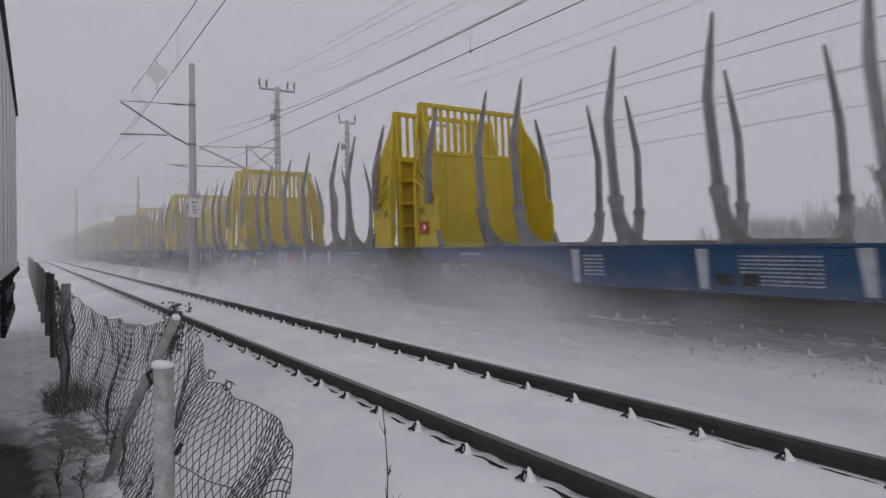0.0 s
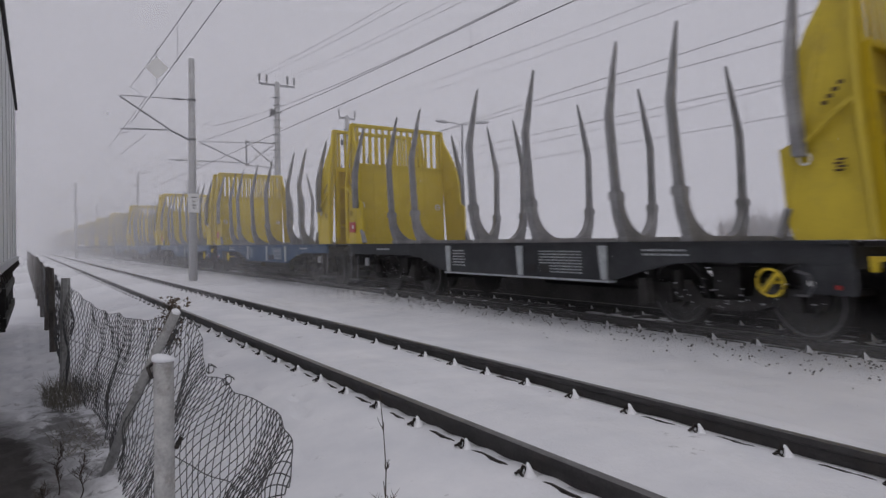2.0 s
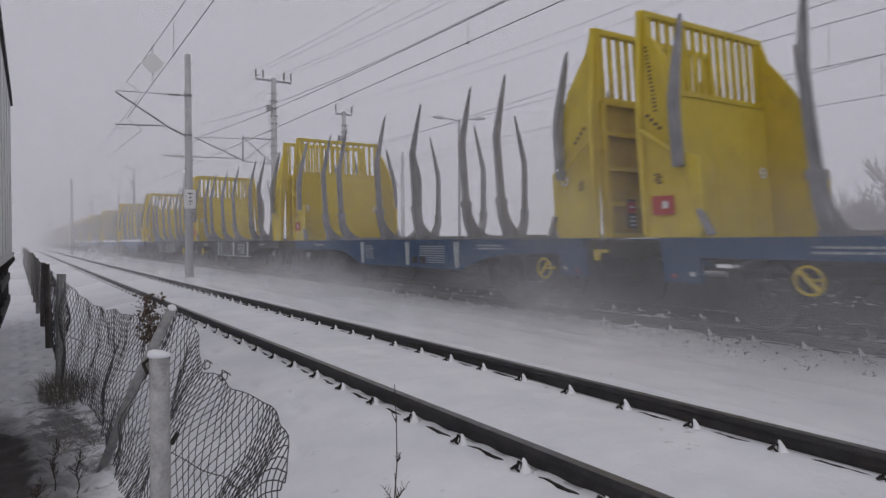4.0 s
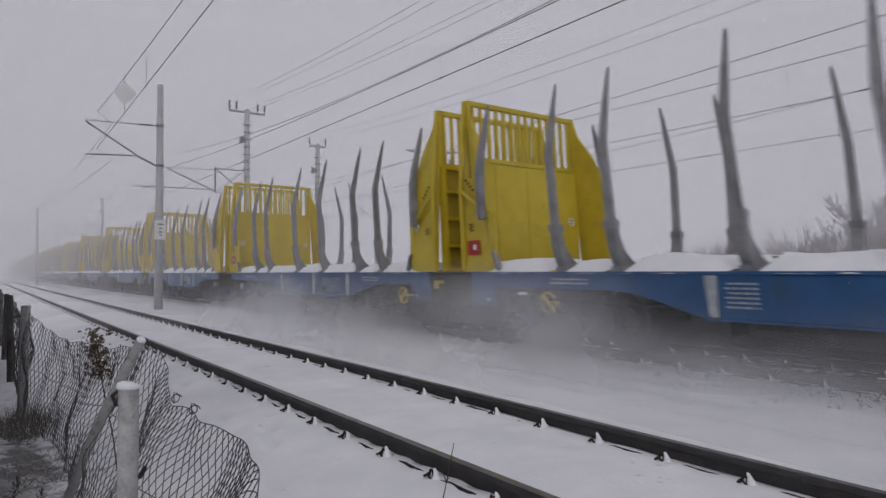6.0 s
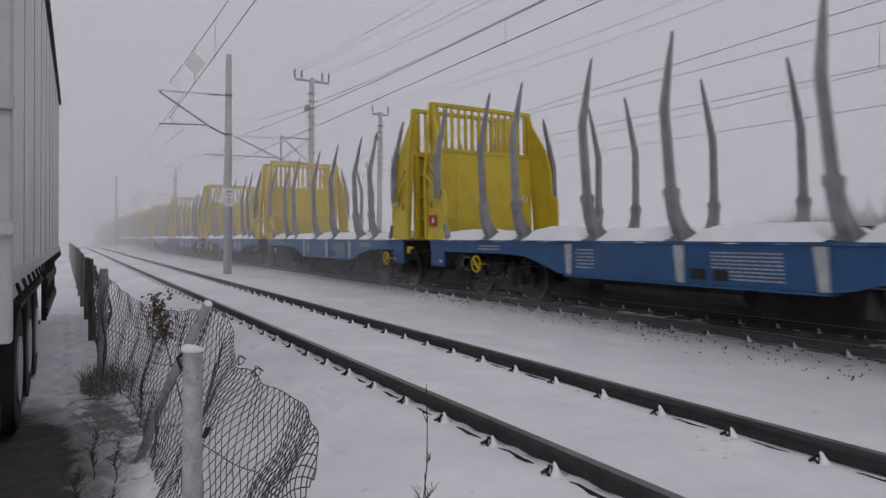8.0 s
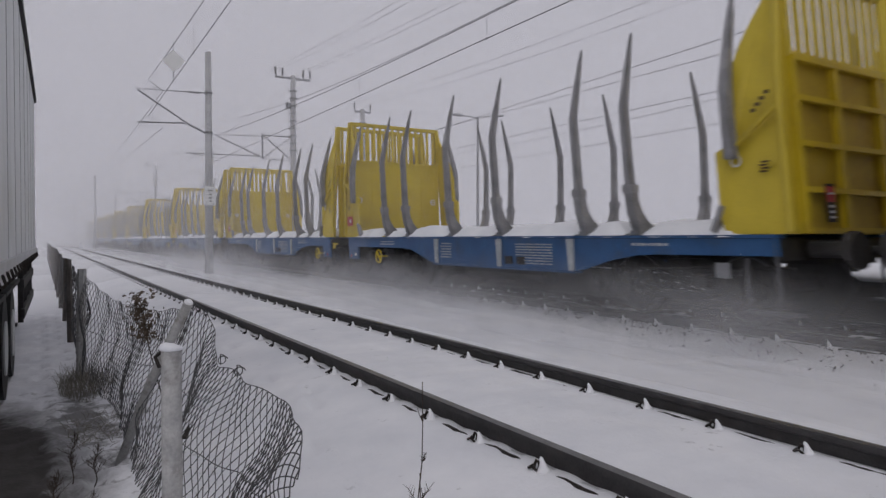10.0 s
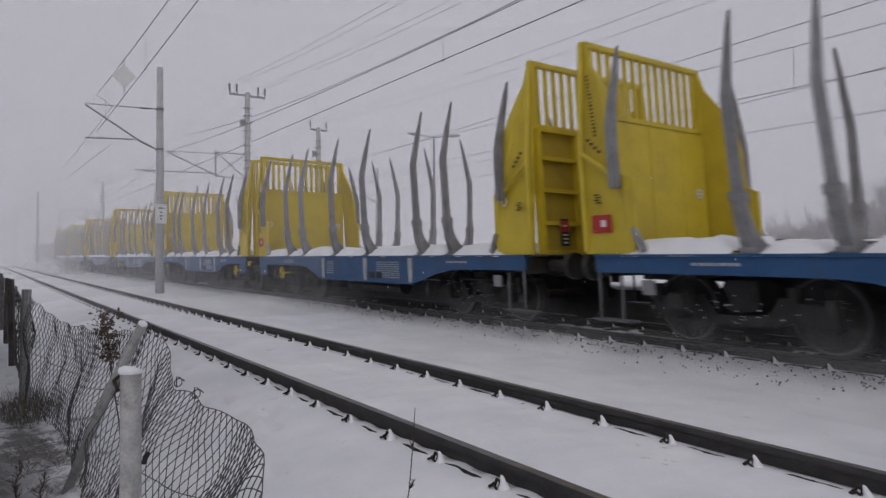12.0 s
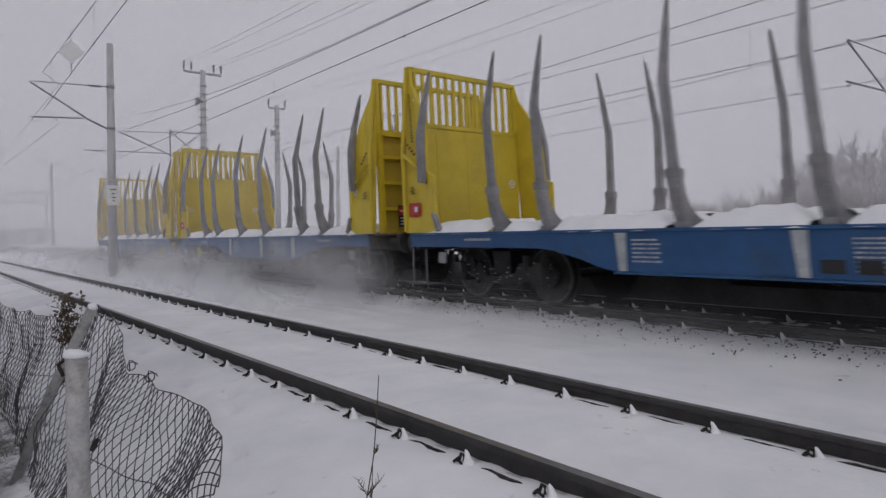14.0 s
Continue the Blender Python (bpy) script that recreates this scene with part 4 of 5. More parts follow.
def rung_mast(x, y, top, reach, arms=2, group="catenary masts beyond the train"):
    """A round concrete mast with climbing irons, a crossarm of upright insulators and a cantilever hung from a drop bracket."""
    root = thing("power_mast", "grey concrete mast with crossarm and upright insulators", "power mast", group, (x, y, 0))
    bm = B()
    tube(bm, [(0, 0, -0.5), (0, 0, top * 0.5), (0, 0, top + 0.12)], [0.19, 0.165, 0.135], 14)
    part("pole", bm, CONCRETE, root, "tapered grey concrete pole", True)
    for k in range(int((top - 6.0) / 0.42)):
        bm = B()
        z = top - 0.75 - 0.42 * k
        tube(bm, [(-0.27, 0, z), (0.27, 0, z)], 0.02, 5)
        box(bm, -0.18, 0.18, -0.18, 0.18, z - 0.02, z + 0.02)
        part("rung", bm, ARM, root)
    bm = B()
    box(bm, -0.34, -0.14, -0.12, 0.12, top - 1.75, top - 1.45)
    box(bm, -0.42, -0.34, -0.05, 0.05, top - 1.85, top - 1.4)
    bevel(bm, 0.01)
    part("wire_bracket", bm, ARM, root)
    half = 1.0 if arms == 2 else 0.55
    bm = B()
    box(bm, -half, half, -0.06, 0.06, top - 0.1, top)
    cr = part("crossarm", bm, MASTSTEEL, root)
    bm = B()
    for px in ((-half, -half + 0.4, half - 0.4, half) if arms == 2 else (-half, half)):
        tube(bm, [(px, 0, top), (px, 0, top + 0.12)], 0.02, 5)
        insulator(bm, (px, 0, top + 0.1), (px, 0, top + 0.5), 0.075, 4)
    part("insulator", bm, CERAMIC, cr, "dark upright insulators", True)
    if reach:
        # drop bracket and cantilever to the left
        bm = B()
        tube(bm, [(-0.13, 0, 6.85), (-1.75, 0, 6.85)], 0.035, 6)
        tube(bm, [(-1.75, 0, 6.95), (-1.75, 0, 5.5)], 0.045, 6)
        tube(bm, [(-0.13, 0, 5.55), (-1.7, 0, 6.83)], 0.03, 6)
        tube(bm, [(-0.2, 0, 6.8), (-1.7, 0, 5.6)], 0.025, 6)
        tube(bm, [(-0.13, 0, 5.5), (-1.75, 0, 5.55)], 0.025, 6)
        tube(bm, [(-1.75, 0, 5.6), (-reach - 0.3, 0, 6.62)], 0.035, 6)
        tube(bm, [(-1.75, 0, 6.78), (-reach - 0.4, 0, 6.66)], 0.022, 6)
        tube(bm, [(-1.9, 0, 5.68), (-reach - 1.9, 0, 5.6)], 0.028, 6)
        tube(bm, [(-reach - 1.5, 0, 5.58), (-reach - 0.3, 0, 5.42)], 0.016, 6)
        part("cantilever", bm, ARM, root, "dark tubular cantilever on a drop bracket")
    return root


MASTS_NEAR = [(3.3, 24.53, 8.55, 2.58, True), (2.9, 84.0, 8.5, 2.3, False), (2.9, 141.0, 8.5, 2.3, False)]
for row in MASTS_NEAR:
    concrete_mast(*row)
for y in (33.4, 86.0, 139.0, 192.0):
    rung_mast(9.75, y, 10.2, 3.9)
for y in (36.0, 84.0, 132.0):
    rung_mast(15.2, y, 9.3, 0, 1)
concrete_mast(22.6, 41.5, 8.0, 2.4, False)
concrete_mast(23.4, 5.2, 8.2, 4.0, False)


def build_wire(name, pts, r, label, droppers=()):
    bm = B()
    tube(bm, pts, r, 4)
    for x, y, z0, z1 in droppers:
        tube(bm, [(x, y, z0), (x, y, z1)], r * 0.6, 4)
        tube(bm, [(x, y, z1 - 0.04), (x, y, z1 + 0.02)], r * 2.2, 5)
    ob = finish(name, bm, WIRE)
    return tagged(ob, label, "overhead wire", "overhead wires")


def catenary(x, supports, z_contact, z_support, sag, r=0.009, stagger=0.0):
    """Contact wire and the sagging messenger wire over one track, with droppers; the wires zigzag from mast to mast."""
    top, low, drop = [], [], []
    for n, (a, c) in enumerate(zip(supports, supports[1:])):
        for k in range(24):
            u = k / 24
            y = a + (c - a) * u
            z = z_support - sag * 4 * u * (1 - u)
            xx = x + stagger * (u - 0.85) * (1 if n % 2 == 0 else -1)
            top.append((xx, y, z))
            low.append((xx, y, z_contact))
            if k % 3 == 1:
                drop.append((xx, y, z, z_contact))
    build_wire("messenger_wire", top, r, "dark sagging messenger wire with droppers", drop)
    build_wire("contact_wire", low, r, "dark taut contact wire over the track")


catenary(0.68, (-30, 24.53, 84, 141, 200), 5.42, 6.82, 0.85, 0.009, 1.1)
catenary(5.84, (-20, 33.4, 86, 139, 192, 240), 5.45, 6.76, 0.82, 0.011)
catenary(14.6, (-30, 36, 84, 132, 190), 5.45, 6.75, 0.25, 0.0095)
catenary(19.6, (-50, 5.2, 41.5, 100, 160), 5.48, 6.78, 0.5, 0.0105)
build_wire("feeder_wire", [(14.6, y, 7.17 - 0.023 * y) for y in (-40, -10, 10, 36)], 0.011, "dark feeder wire climbing along the tracks")
build_wire("feeder_wire", [(5.94, y, 6.03 + 0.0022 * (y - 8) ** 2) for y in range(-16, 34, 4)], 0.009, "dark feeder wire beside the messenger wire")


def power_line(x, z, supports, sag):
    pts = []
    for a, c in zip(supports, supports[1:]):
        for k in range(16):
            u = k / 16
            pts.append((x, a + (c - a) * u, z - sag * 4 * u * (1 - u)))
    build_wire("power_line", pts, 0.0075, "thin slack power line between the masts")


for dx in (-1.0, -0.6, 0.6, 1.0):
    power_line(9.75 + dx, 10.68, (-20, 33.4, 86, 139, 192), 1.1)
for dx in (-0.55, 0.55):
    power_line(15.2 + dx, 9.8, (-12, 36, 84, 132), 0.9)


def build_diamond():
    root = thing("hanging_sign", "white diamond-shaped sign hung between the overhead wires", "sign", at=(0.68, 16.3, 5.95))
    bm = B()
    prism(bm, [(-0.3, 0), (0, 0.3), (0.3, 0), (0, -0.3)], "y", -0.01, 0.01)
    bevel(bm, 0.004)
    plate = part("plate", bm, WHITE, root)
    plate.matrix_basis = pose(0, 0, 0, 0, 0, -18)
    bm = B()
    tube(bm, [(0, 0.02, 0.55), (0, 0.02, -0.55)], 0.012, 5)
    part("hanger", bm, ARM, root)


build_diamond()


def build_lamp():
    root = thing("street_lamp", "tall grey street lamp with two arms", "street lamp", at=(19.9, 29.8, 0))
    bm = B()
    tube(bm, [(0, 0, -0.4), (0, 0, 8.4)], [0.1, 0.06], 10)
    part("pole", bm, MASTSTEEL, root)
    for s in (-1, 1):
        bm = B()
        tube(bm, [(0, 0, 8.3), (s * 0.5, s * -0.2, 8.42), (s * 0.9, s * -0.35, 8.45)], 0.035, 6)
        arm = part("arm", bm, MASTSTEEL, root)
        bm = B()
        tube(bm, [(s * 0.8, s * -0.32, 8.45), (s * 1.0, s * -0.4, 8.47), (s * 1.5, s * -0.58, 8.52)], [0.05, 0.11, 0.07], 8)
        part("lamp_head", bm, GALV, arm, "grey unlit lamp head")


build_lamp()


# ---- chain-link fence ----
def mesh_panel(fence, columns, across, cell, r, seed, label):
    """Woven wire hung over a row of (top, bottom) lines: zigzag wires of thin three-sided tube."""
    tops = [Vector(a) for a, c in columns]
    bots = [Vector(c) for a, c in columns]
    length = [0.0]
    for a, c, e, g in zip(tops, tops[1:], bots, bots[1:]):
        length.append(length[-1] + max((c - a).length, (g - e).length))
    total = length[-1]

    def on(s, v):
        s = min(max(s, 0.0), total)
        k = max(0, min(len(length) - 2, int(np.searchsorted(length, s)) - 1))
        u = (s - length[k]) / (length[k + 1] - length[k])
        ks = [max(0, min(len(tops) - 1, k + d)) for d in (-1, 0, 1, 2)]

        def spline(p):
            a, c, e, g = (p[q] for q in ks)
            return 0.5 * (2 * c + (e - a) * u + (2 * a - 5 * c + 4 * e - g) * u * u + (3 * c - a - 3 * e + g) * u ** 3)

        t, b = spline(tops), spline(bots)
        p = t.lerp(b, v)
        w = math.sin(math.pi * v)
        p.x += 0.1 * w * noise.noise((s * 1.5, v * 2, seed)) + 0.035 * noise.noise((s * 4, v * 4, seed + 3))
        p.y += 0.12 * w * noise.noise((s * 1.9, v * 2.4, seed + 6))
        p.z += 0.03 * noise.noise((s * 3.3, v * 3, seed + 9)) * (1 - v)
        return p

    verts, faces = [], []

    def bar(p, q):
        d = (q - p)
        if d.length < 1e-5:
            return
        d.normalize()
        s = d.orthogonal().normalized()
        t = d.cross(s)
        base = len(verts)
        for e in (p, q):
            for a in (0.3, 2.4, 4.5):
                verts.append(e + r * (math.cos(a) * s + math.sin(a) * t))
        for j in range(3):
            faces.append((base + j, base + (j + 1) % 3, base + 3 + (j + 1) % 3, base + 3 + j))

    n = int(total / cell)
    for i in range(n):
        for j in range(across):
            s0 = i * cell + (cell / 2 if j % 2 else 0)
            s1 = i * cell + (0 if j % 2 else cell / 2)
            v0, v1 = j / across, (j + 1) / across
            bar(on(s0, v0), on(s1, v1))
            bar(on(s0 if j % 2 else s0 + cell, v0), on(s1 if not j % 2 else s1 + cell, v1))
    # tying wires along the top and across the middle
    for v in (0.0, 0.45):
        for i in range(n):
            bar(on(i * cell, v), on((i + 1) * cell, v))
    me = bpy.data.meshes.new("wire_mesh")
    me.from_pydata([tuple(v) for v in verts], [], faces)
    me.materials.append(MESHWIRE)
    ob = new("wire_mesh", me)
    ob.parent = fence
    ob["label"] = label
    return ob


def build_fence():
    fence = thing("chain_link_fence", "torn sagging chain-link fence on weathered posts", "fence")
    tops = [(-2.0, 5.5, 0.72), (-1.83, 4.7, 0.55), (-1.7, 4.0, 0.51), (-1.6, 3.3, 0.52), (-1.5, 2.5, 0.6), (-1.5, 2.0, 0.7), (-1.46, 1.6, 0.56), (-1.56, 1.1, 0.43), (-1.56, 0.7, 0.44), (-1.54, 0.4, 0.43), (-1.52, 0.1, 0.43), (-1.55, -0.2, 0.44), (-1.62, -0.5, 0.42), (-1.71, -0.75, 0.35)]
    bots = [(-2.09, 5.5, -0.42), (-1.95, 4.7, -0.42), (-1.86, 4.0, -0.42), (-1.86, 3.2, -0.42), (-1.88, 2.6, -0.4), (-1.9, 2.0, -0.38), (-1.92, 1.6, -0.36), (-1.97, 1.1, -0.34), (-1.98, 0.7, -0.34), (-1.96, 0.4, -0.34), (-1.92, 0.1, -0.3), (-1.88, -0.2, -0.2), (-1.86, -0.5, -0.02), (-1.84, -0.75, 0.1)]
    mesh_panel(fence, list(zip(tops, bots)), 19, 0.066, 0.0028, 2, "crumpled galvanised chain-link mesh")
    y = 5.6
    k = 0
    while y < 60:
        bm = B()
        r = random.Random(k)
        a, c = r.uniform(-0.03, 0.03), r.uniform(-0.02, 0.02)
        w = 0.045 if k else 0.05
        tube(bm, [(-2.04, y, -0.7), (-2.04 + a * 0.5, y + c, 0.2), (-2.04 + a, y + 2 * c, 0.8 + r.uniform(-0.04, 0.04))], [w * 1.1, w, w * 0.95], 7)
        part("post", bm, POSTWOOD if k else PIPE, fence, "dark weathered post" if k else "stained pale post")
        if y < 24:
            mesh_panel(fence, [((-2.0, y + 3.0 * u, 0.72 - 0.1 * math.sin(math.pi * u)), (-2.0, y + 3.0 * u, -0.44)) for u in (0, 0.34, 0.67, 1.0)], 14, 0.09, 0.0033, 20 + k, "dull chain-link mesh")
        y += 3.05
        k += 1
    # the front post with its cap of snow
    bm = B()
    tube(bm, [(-2.05, -0.55, -0.8), (-2.052, -0.548, 0.1), (-2.052, -0.546, 0.775), (-2.052, -0.546, 0.78)], [0.034, 0.032, 0.031, 0.027], 18)
    post = part("post", bm, PIPE, fence, "pale mottled pipe post with snow on top", True)
    bm = B()
    tube(bm, [(-2.052, -0.546, 0.777), (-2.052, -0.546, 0.784), (-2.052, -0.546, 0.791), (-2.05, -0.546, 0.796), (-2.05, -0.546, 0.798)], [0.033, 0.037, 0.034, 0.022, 0.007], 18)
    part("snow_cap", bm, SNOW, post, "round cap of snow", True)
    bm = B()
    tube(bm, [(-2.09, -0.57, 0.73), (-2.1, -0.55, 0.76), (-2.07, -0.5, 0.77)], 0.006, 5)
    part("tie_wire", bm, CLIP, post)
    bm = B()
    tube(bm, [(-2.02, -0.57, 0.5), (-2.0, -0.54, 0.52)], 0.008, 5)
    part("tie_wire", bm, CLIP, post)
    # the leaning post
    bm = B()
    tube(bm, [(-1.95, 2.48, -0.53), (-1.78, 2.04, 0.165), (-1.61, 1.62, 0.725)], [0.032, 0.031, 0.03], 14)
    lean = part("leaning_post", bm, PIPE, fence, "pale pipe post leaning over", True)
    bm = B()
    tube(bm, [(-1.61, 1.62, 0.725), (-1.605, 1.61, 0.735)], [0.03, 0.018], 12)
    part("snow_cap", bm, SNOW, lean)
    # curled loose wire ends on the torn edge
    bm = B()
    r = random.Random(3)
    for y in (0.98, 0.62):
        p = Vector((-1.56, y, 0.43))
        pts = [p]
        for q in range(16):
            a = q * 0.5 + r.uniform(-0.1, 0.1)
            pts.append(p + Vector((0.024 * math.sin(a), -0.005 * q, 0.035 + 0.024 * math.cos(a))))
        tube(bm, pts, 0.0032, 5)
    part("loose_wire", bm, MESHWIRE, fence, "curled loose wire ends")


build_fence()


# ---- parked trailer ----
def build_trailer():
    t = thing("parked_trailer", "white box trailer with a red rear door, grimy below", "trailer", at=(-2.66, 1.5, 0))
    L, W, Z0, Z1 = 11.6, 2.5, 0.86, 4.0
    bm = B()
    box(bm, -W, -0.03, 0.08, L, Z0, Z1)
    bevel(bm, 0.015)
    body = part("box_body", bm, BOXWHITE, t, "white panelled box, dirty towards its foot")
    bm = B()
    for y in np.arange(0.1, L, 1.25):
        box(bm, -0.034, -0.024, y, y + 0.035, Z0 + 0.08, Z1 - 0.1)
    part("panel_joint", bm, ALU, body)
    bm = B()
    box(bm, -0.045, 0.012, 0.02, L + 0.01, Z1 - 0.09, Z1 + 0.02)
    part("roof_rail", bm, UNDER, body, "dark roof edge rail")
    bm = B()
    box(bm, -0.05, 0.004, 0.02, L, Z0 - 0.06, Z0 + 0.1)
    part("lower_rail", bm, ALU, body, "grimy aluminium lower rail")
    # rear frame and door
    bm = B()
    box(bm, -0.14, 0.0, -0.02, 0.075, Z0 - 0.3, Z1)
    box(bm, -W, -W + 0.14, -0.02, 0.075, Z0 - 0.1, Z1)
    box(bm, -W + 0.14, -0.14, -0.02, 0.075, Z1 - 0.14, Z1)
    box(bm, -W + 0.14, -0.14, -0.02, 0.075, Z0 - 0.1, Z0 + 0.04)
    bevel(bm, 0.01)
    part("rear_frame", bm, ALU, t, "pale grey rear frame")
    for x0, x1 in ((-1.245, -0.19), (-W + 0.19, -1.255)):
        bm = B()
        box(bm, x0, x1, -0.05, -0.022, Z0 + 0.05, Z1 - 0.16)
        bevel(bm, 0.006)
        door = part("door", bm, RED, t, "red door leaf with a white field")
        bm = B()
        box(bm, x0 + 0.14, x1 - 0.075, -0.056, -0.0505, 1.62, Z1 - 0.25)
        part("white_field", bm, WHITE, door)
        bm = B()
        xr = x1 - 0.3
        tube(bm, [(xr, -0.08, Z0 + 0.06), (xr, -0.08, Z1 - 0.2)], 0.017, 8)
        part("lock_rod", bm, GALV, door)
    for z in (1.15, 1.83, 2.5, 3.2):
        bm = B()
        box(bm, -0.21, 0.012, -0.062, -0.023, z, z + 0.075)
        bevel(bm, 0.006)
        part("hinge", bm, ALU, t, "pale grey strap hinge")
    bm = B()
    box(bm, -0.19, -0.142, -0.03, -0.022, Z0 + 0.05, Z1 - 0.16)
    part("door_seal", bm, RUBBER, t)
    # chassis, bumper, lights, wheels, side guard and legs
    bm = B()
    for x in (-0.75, -1.75):
        box(bm, x - 0.06, x + 0.06, 0.1, L, 0.48, Z0 - 0.02)
    for y in np.arange(0.4, L, 1.1):
        box(bm, -W + 0.08, -0.06, y, y + 0.08, 0.7, Z0 - 0.01)
    part("chassis", bm, UNDER, t)
    bm = B()
    box(bm, -W + 0.06, -0.06, 0.0, 0.1, 0.08, 0.2)
    for x in (-0.7, -1.8):
        box(bm, x - 0.05, x + 0.05, 0.02, 0.12, 0.2, 0.8)
    part("bumper", bm, UNDER, t, "dark rear bumper")
    bm = B()
    box(bm, -0.5, -0.12, -0.03, 0.02, 0.24, 0.4)
    part("tail_light", bm, RED, t, "unlit red tail light")
    bm = B()
    box(bm, -0.36, -0.1, -0.035, -0.005, -0.02, 0.1)
    part("plate", bm, WHITE, t, "pale plate below the bumper")
    for y in (2.2, 3.5, 4.8):
        for x in (-0.28, -2.2):
            bm = B()
            disc(bm, (x, y, 0.05), 0.5, 0.34, 30)
            wh = part("wheel", bm, RUBBER, t, "dark tyre")
            bm = B()
            disc(bm, (x + 0.172, y, 0.05), 0.27, 0.02, 20)
            part("rim", bm, ALU, wh)
        bm = B()
        box(bm, -0.45, -0.06, y - 0.62, y + 0.62, 0.6, 0.64)
        part("mudguard", bm, RUBBER, t)
    bm = B()
    for y in (5.8, 7.0, 8.2, 9.3):
        box(bm, -0.1, -0.04, y, y + 0.08, 0.05, 0.84)
    for z in (0.12, 0.5):
        box(bm, -0.06, -0.02, 5.6, 9.6, z, z + 0.12)
    part("side_guard", bm, UNDER, t, "dark side guard rails")
    for x in (-0.45, -2.05):
        bm = B()
        box(bm, x - 0.07, x + 0.07, 10.0, 10.15, -0.42, 0.8)
        box(bm, x - 0.16, x + 0.16, 9.9, 10.25, -0.46, -0.42)
        part("landing_leg", bm, UNDER, t)
    hook = None
    for k in range(22):
        if hook:
            again(hook, pose(0, k * 0.5, 0))
            continue
        bm = B()
        tube(bm, [(0.012, 0.15, Z0 + 0.02), (0.03, 0.18, Z0 - 0.05), (0.012, 0.21, Z0 - 0.07)], 0.012, 5)
        hook = part("lashing_hook", bm, CLIP, t)
    t.matrix_basis = pose(-2.66, 1.5, 0, 0, 0, -0.85)
    return t


build_trailer()


# ---- plants ----
def grow(bm, p, d, length, r, depth, rnd, spread=0.6, thin=0.0006):
    """A bare branching stem."""
    pts, rad = [Vector(p)], [r]
    q = Vector(p)
    d = Vector(d).normalized()
    n = 4
    for k in range(n):
        d = (d + Vector((rnd.uniform(-1, 1), rnd.uniform(-1, 1), rnd.uniform(-0.3, 0.6))) * 0.12).normalized()
        q = q + d * length / n
        pts.append(q.copy())
        rad.append(r * (1 - 0.75 * (k + 1) / n))
    tube(bm, pts, rad, 4 if r < 0.02 else 6, False)
    if depth:
        for k in range(1, n + 1):
            for _ in range(rnd.choice((1, 2)) if depth > 1 else 2):
                e = (d + Vector((rnd.uniform(-1, 1), rnd.uniform(-1, 1), rnd.uniform(-0.2, 0.8))) * spread).normalized()
                grow(bm, pts[k], e, length * rnd.uniform(0.3, 0.6), rad[k] * 0.6 + thin, depth - 1, rnd, spread, thin)


def build_weed(x, y, top, seed, label):
    r = random.Random(seed)
    z0 = ground_z(x, y) - 0.03
    bm = B()
    pts = [Vector((x + 0.012 * math.sin(k * 0.9) + 0.012 * k / 10, y + 0.01 * math.cos(k * 1.3), z0 + (top - z0) * k / 10)) for k in range(11)]
    tube(bm, pts, [0.0045 - 0.00033 * k for k in range(11)], 5, False)
    for k in range(3, 10):
        for _ in range(4):
            e = Vector((r.uniform(-1, 1), r.uniform(-1, 1), r.uniform(0.6, 1.4)))
            grow(bm, pts[k], e, r.uniform(0.03, 0.11) * (1.25 - 0.09 * k), 0.0021, 1 if k < 9 else 0, r, 0.8)
    ob = finish("dry_weed", bm, TWIG, False, False)
    ob.data.transform(Matrix.Translation((-x, -y, -z0)))
    ob.location = (x, y, z0)
    return tagged(ob, label, "weed", "dry weeds in the snow")


TALL = build_weed(-1.53, -1.1, 0.72, 1, "tall bare dry weed stalk standing in the snow")
SHORT = build_weed(-1.56, -1.16, 0.48, 5, "short bare dry weed stalk standing in the snow")
for k, (x, y, top) in enumerate(((-2.25, 2.1, -0.12), (-2.12, 2.05, -0.2), (-2.35, 1.6, -0.2), (-2.2, 1.2, -0.22))):
    build_weed(x, y, top, 11 + k, "thin dry stalk beside the fence")


def build_tuft(x, y, r0, h, count, seed, label):
    rnd = random.Random(seed)
    bm = B()
    for _ in range(count):
        a, q = rnd.uniform(0, 6.28), r0 * math.sqrt(rnd.random())
        p = Vector((x + q * math.cos(a) * 0.6, y + q * math.sin(a) * 1.6, -0.46))
        b = Vector((rnd.uniform(-1, 1), rnd.uniform(-1, 1), 0)) * 0.12
        l = h * rnd.uniform(0.3, 1)
        tube(bm, [p, p + b * 0.4 + Vector((0, 0, l * 0.6)), p + b + Vector((0, 0, l))], [0.0026, 0.002, 0.0008], 3, False)
    tagged(finish("grass_tuft", bm, GRASS), label, "grass", kind="stuff")


build_tuft(-2.02, 5.1, 0.42, 0.26, 520, 2, "dry tangled grass at the fence foot")
build_tuft(-2.05, 3.3, 0.35, 0.12, 160, 6, "sparse dry grass at the fence foot")


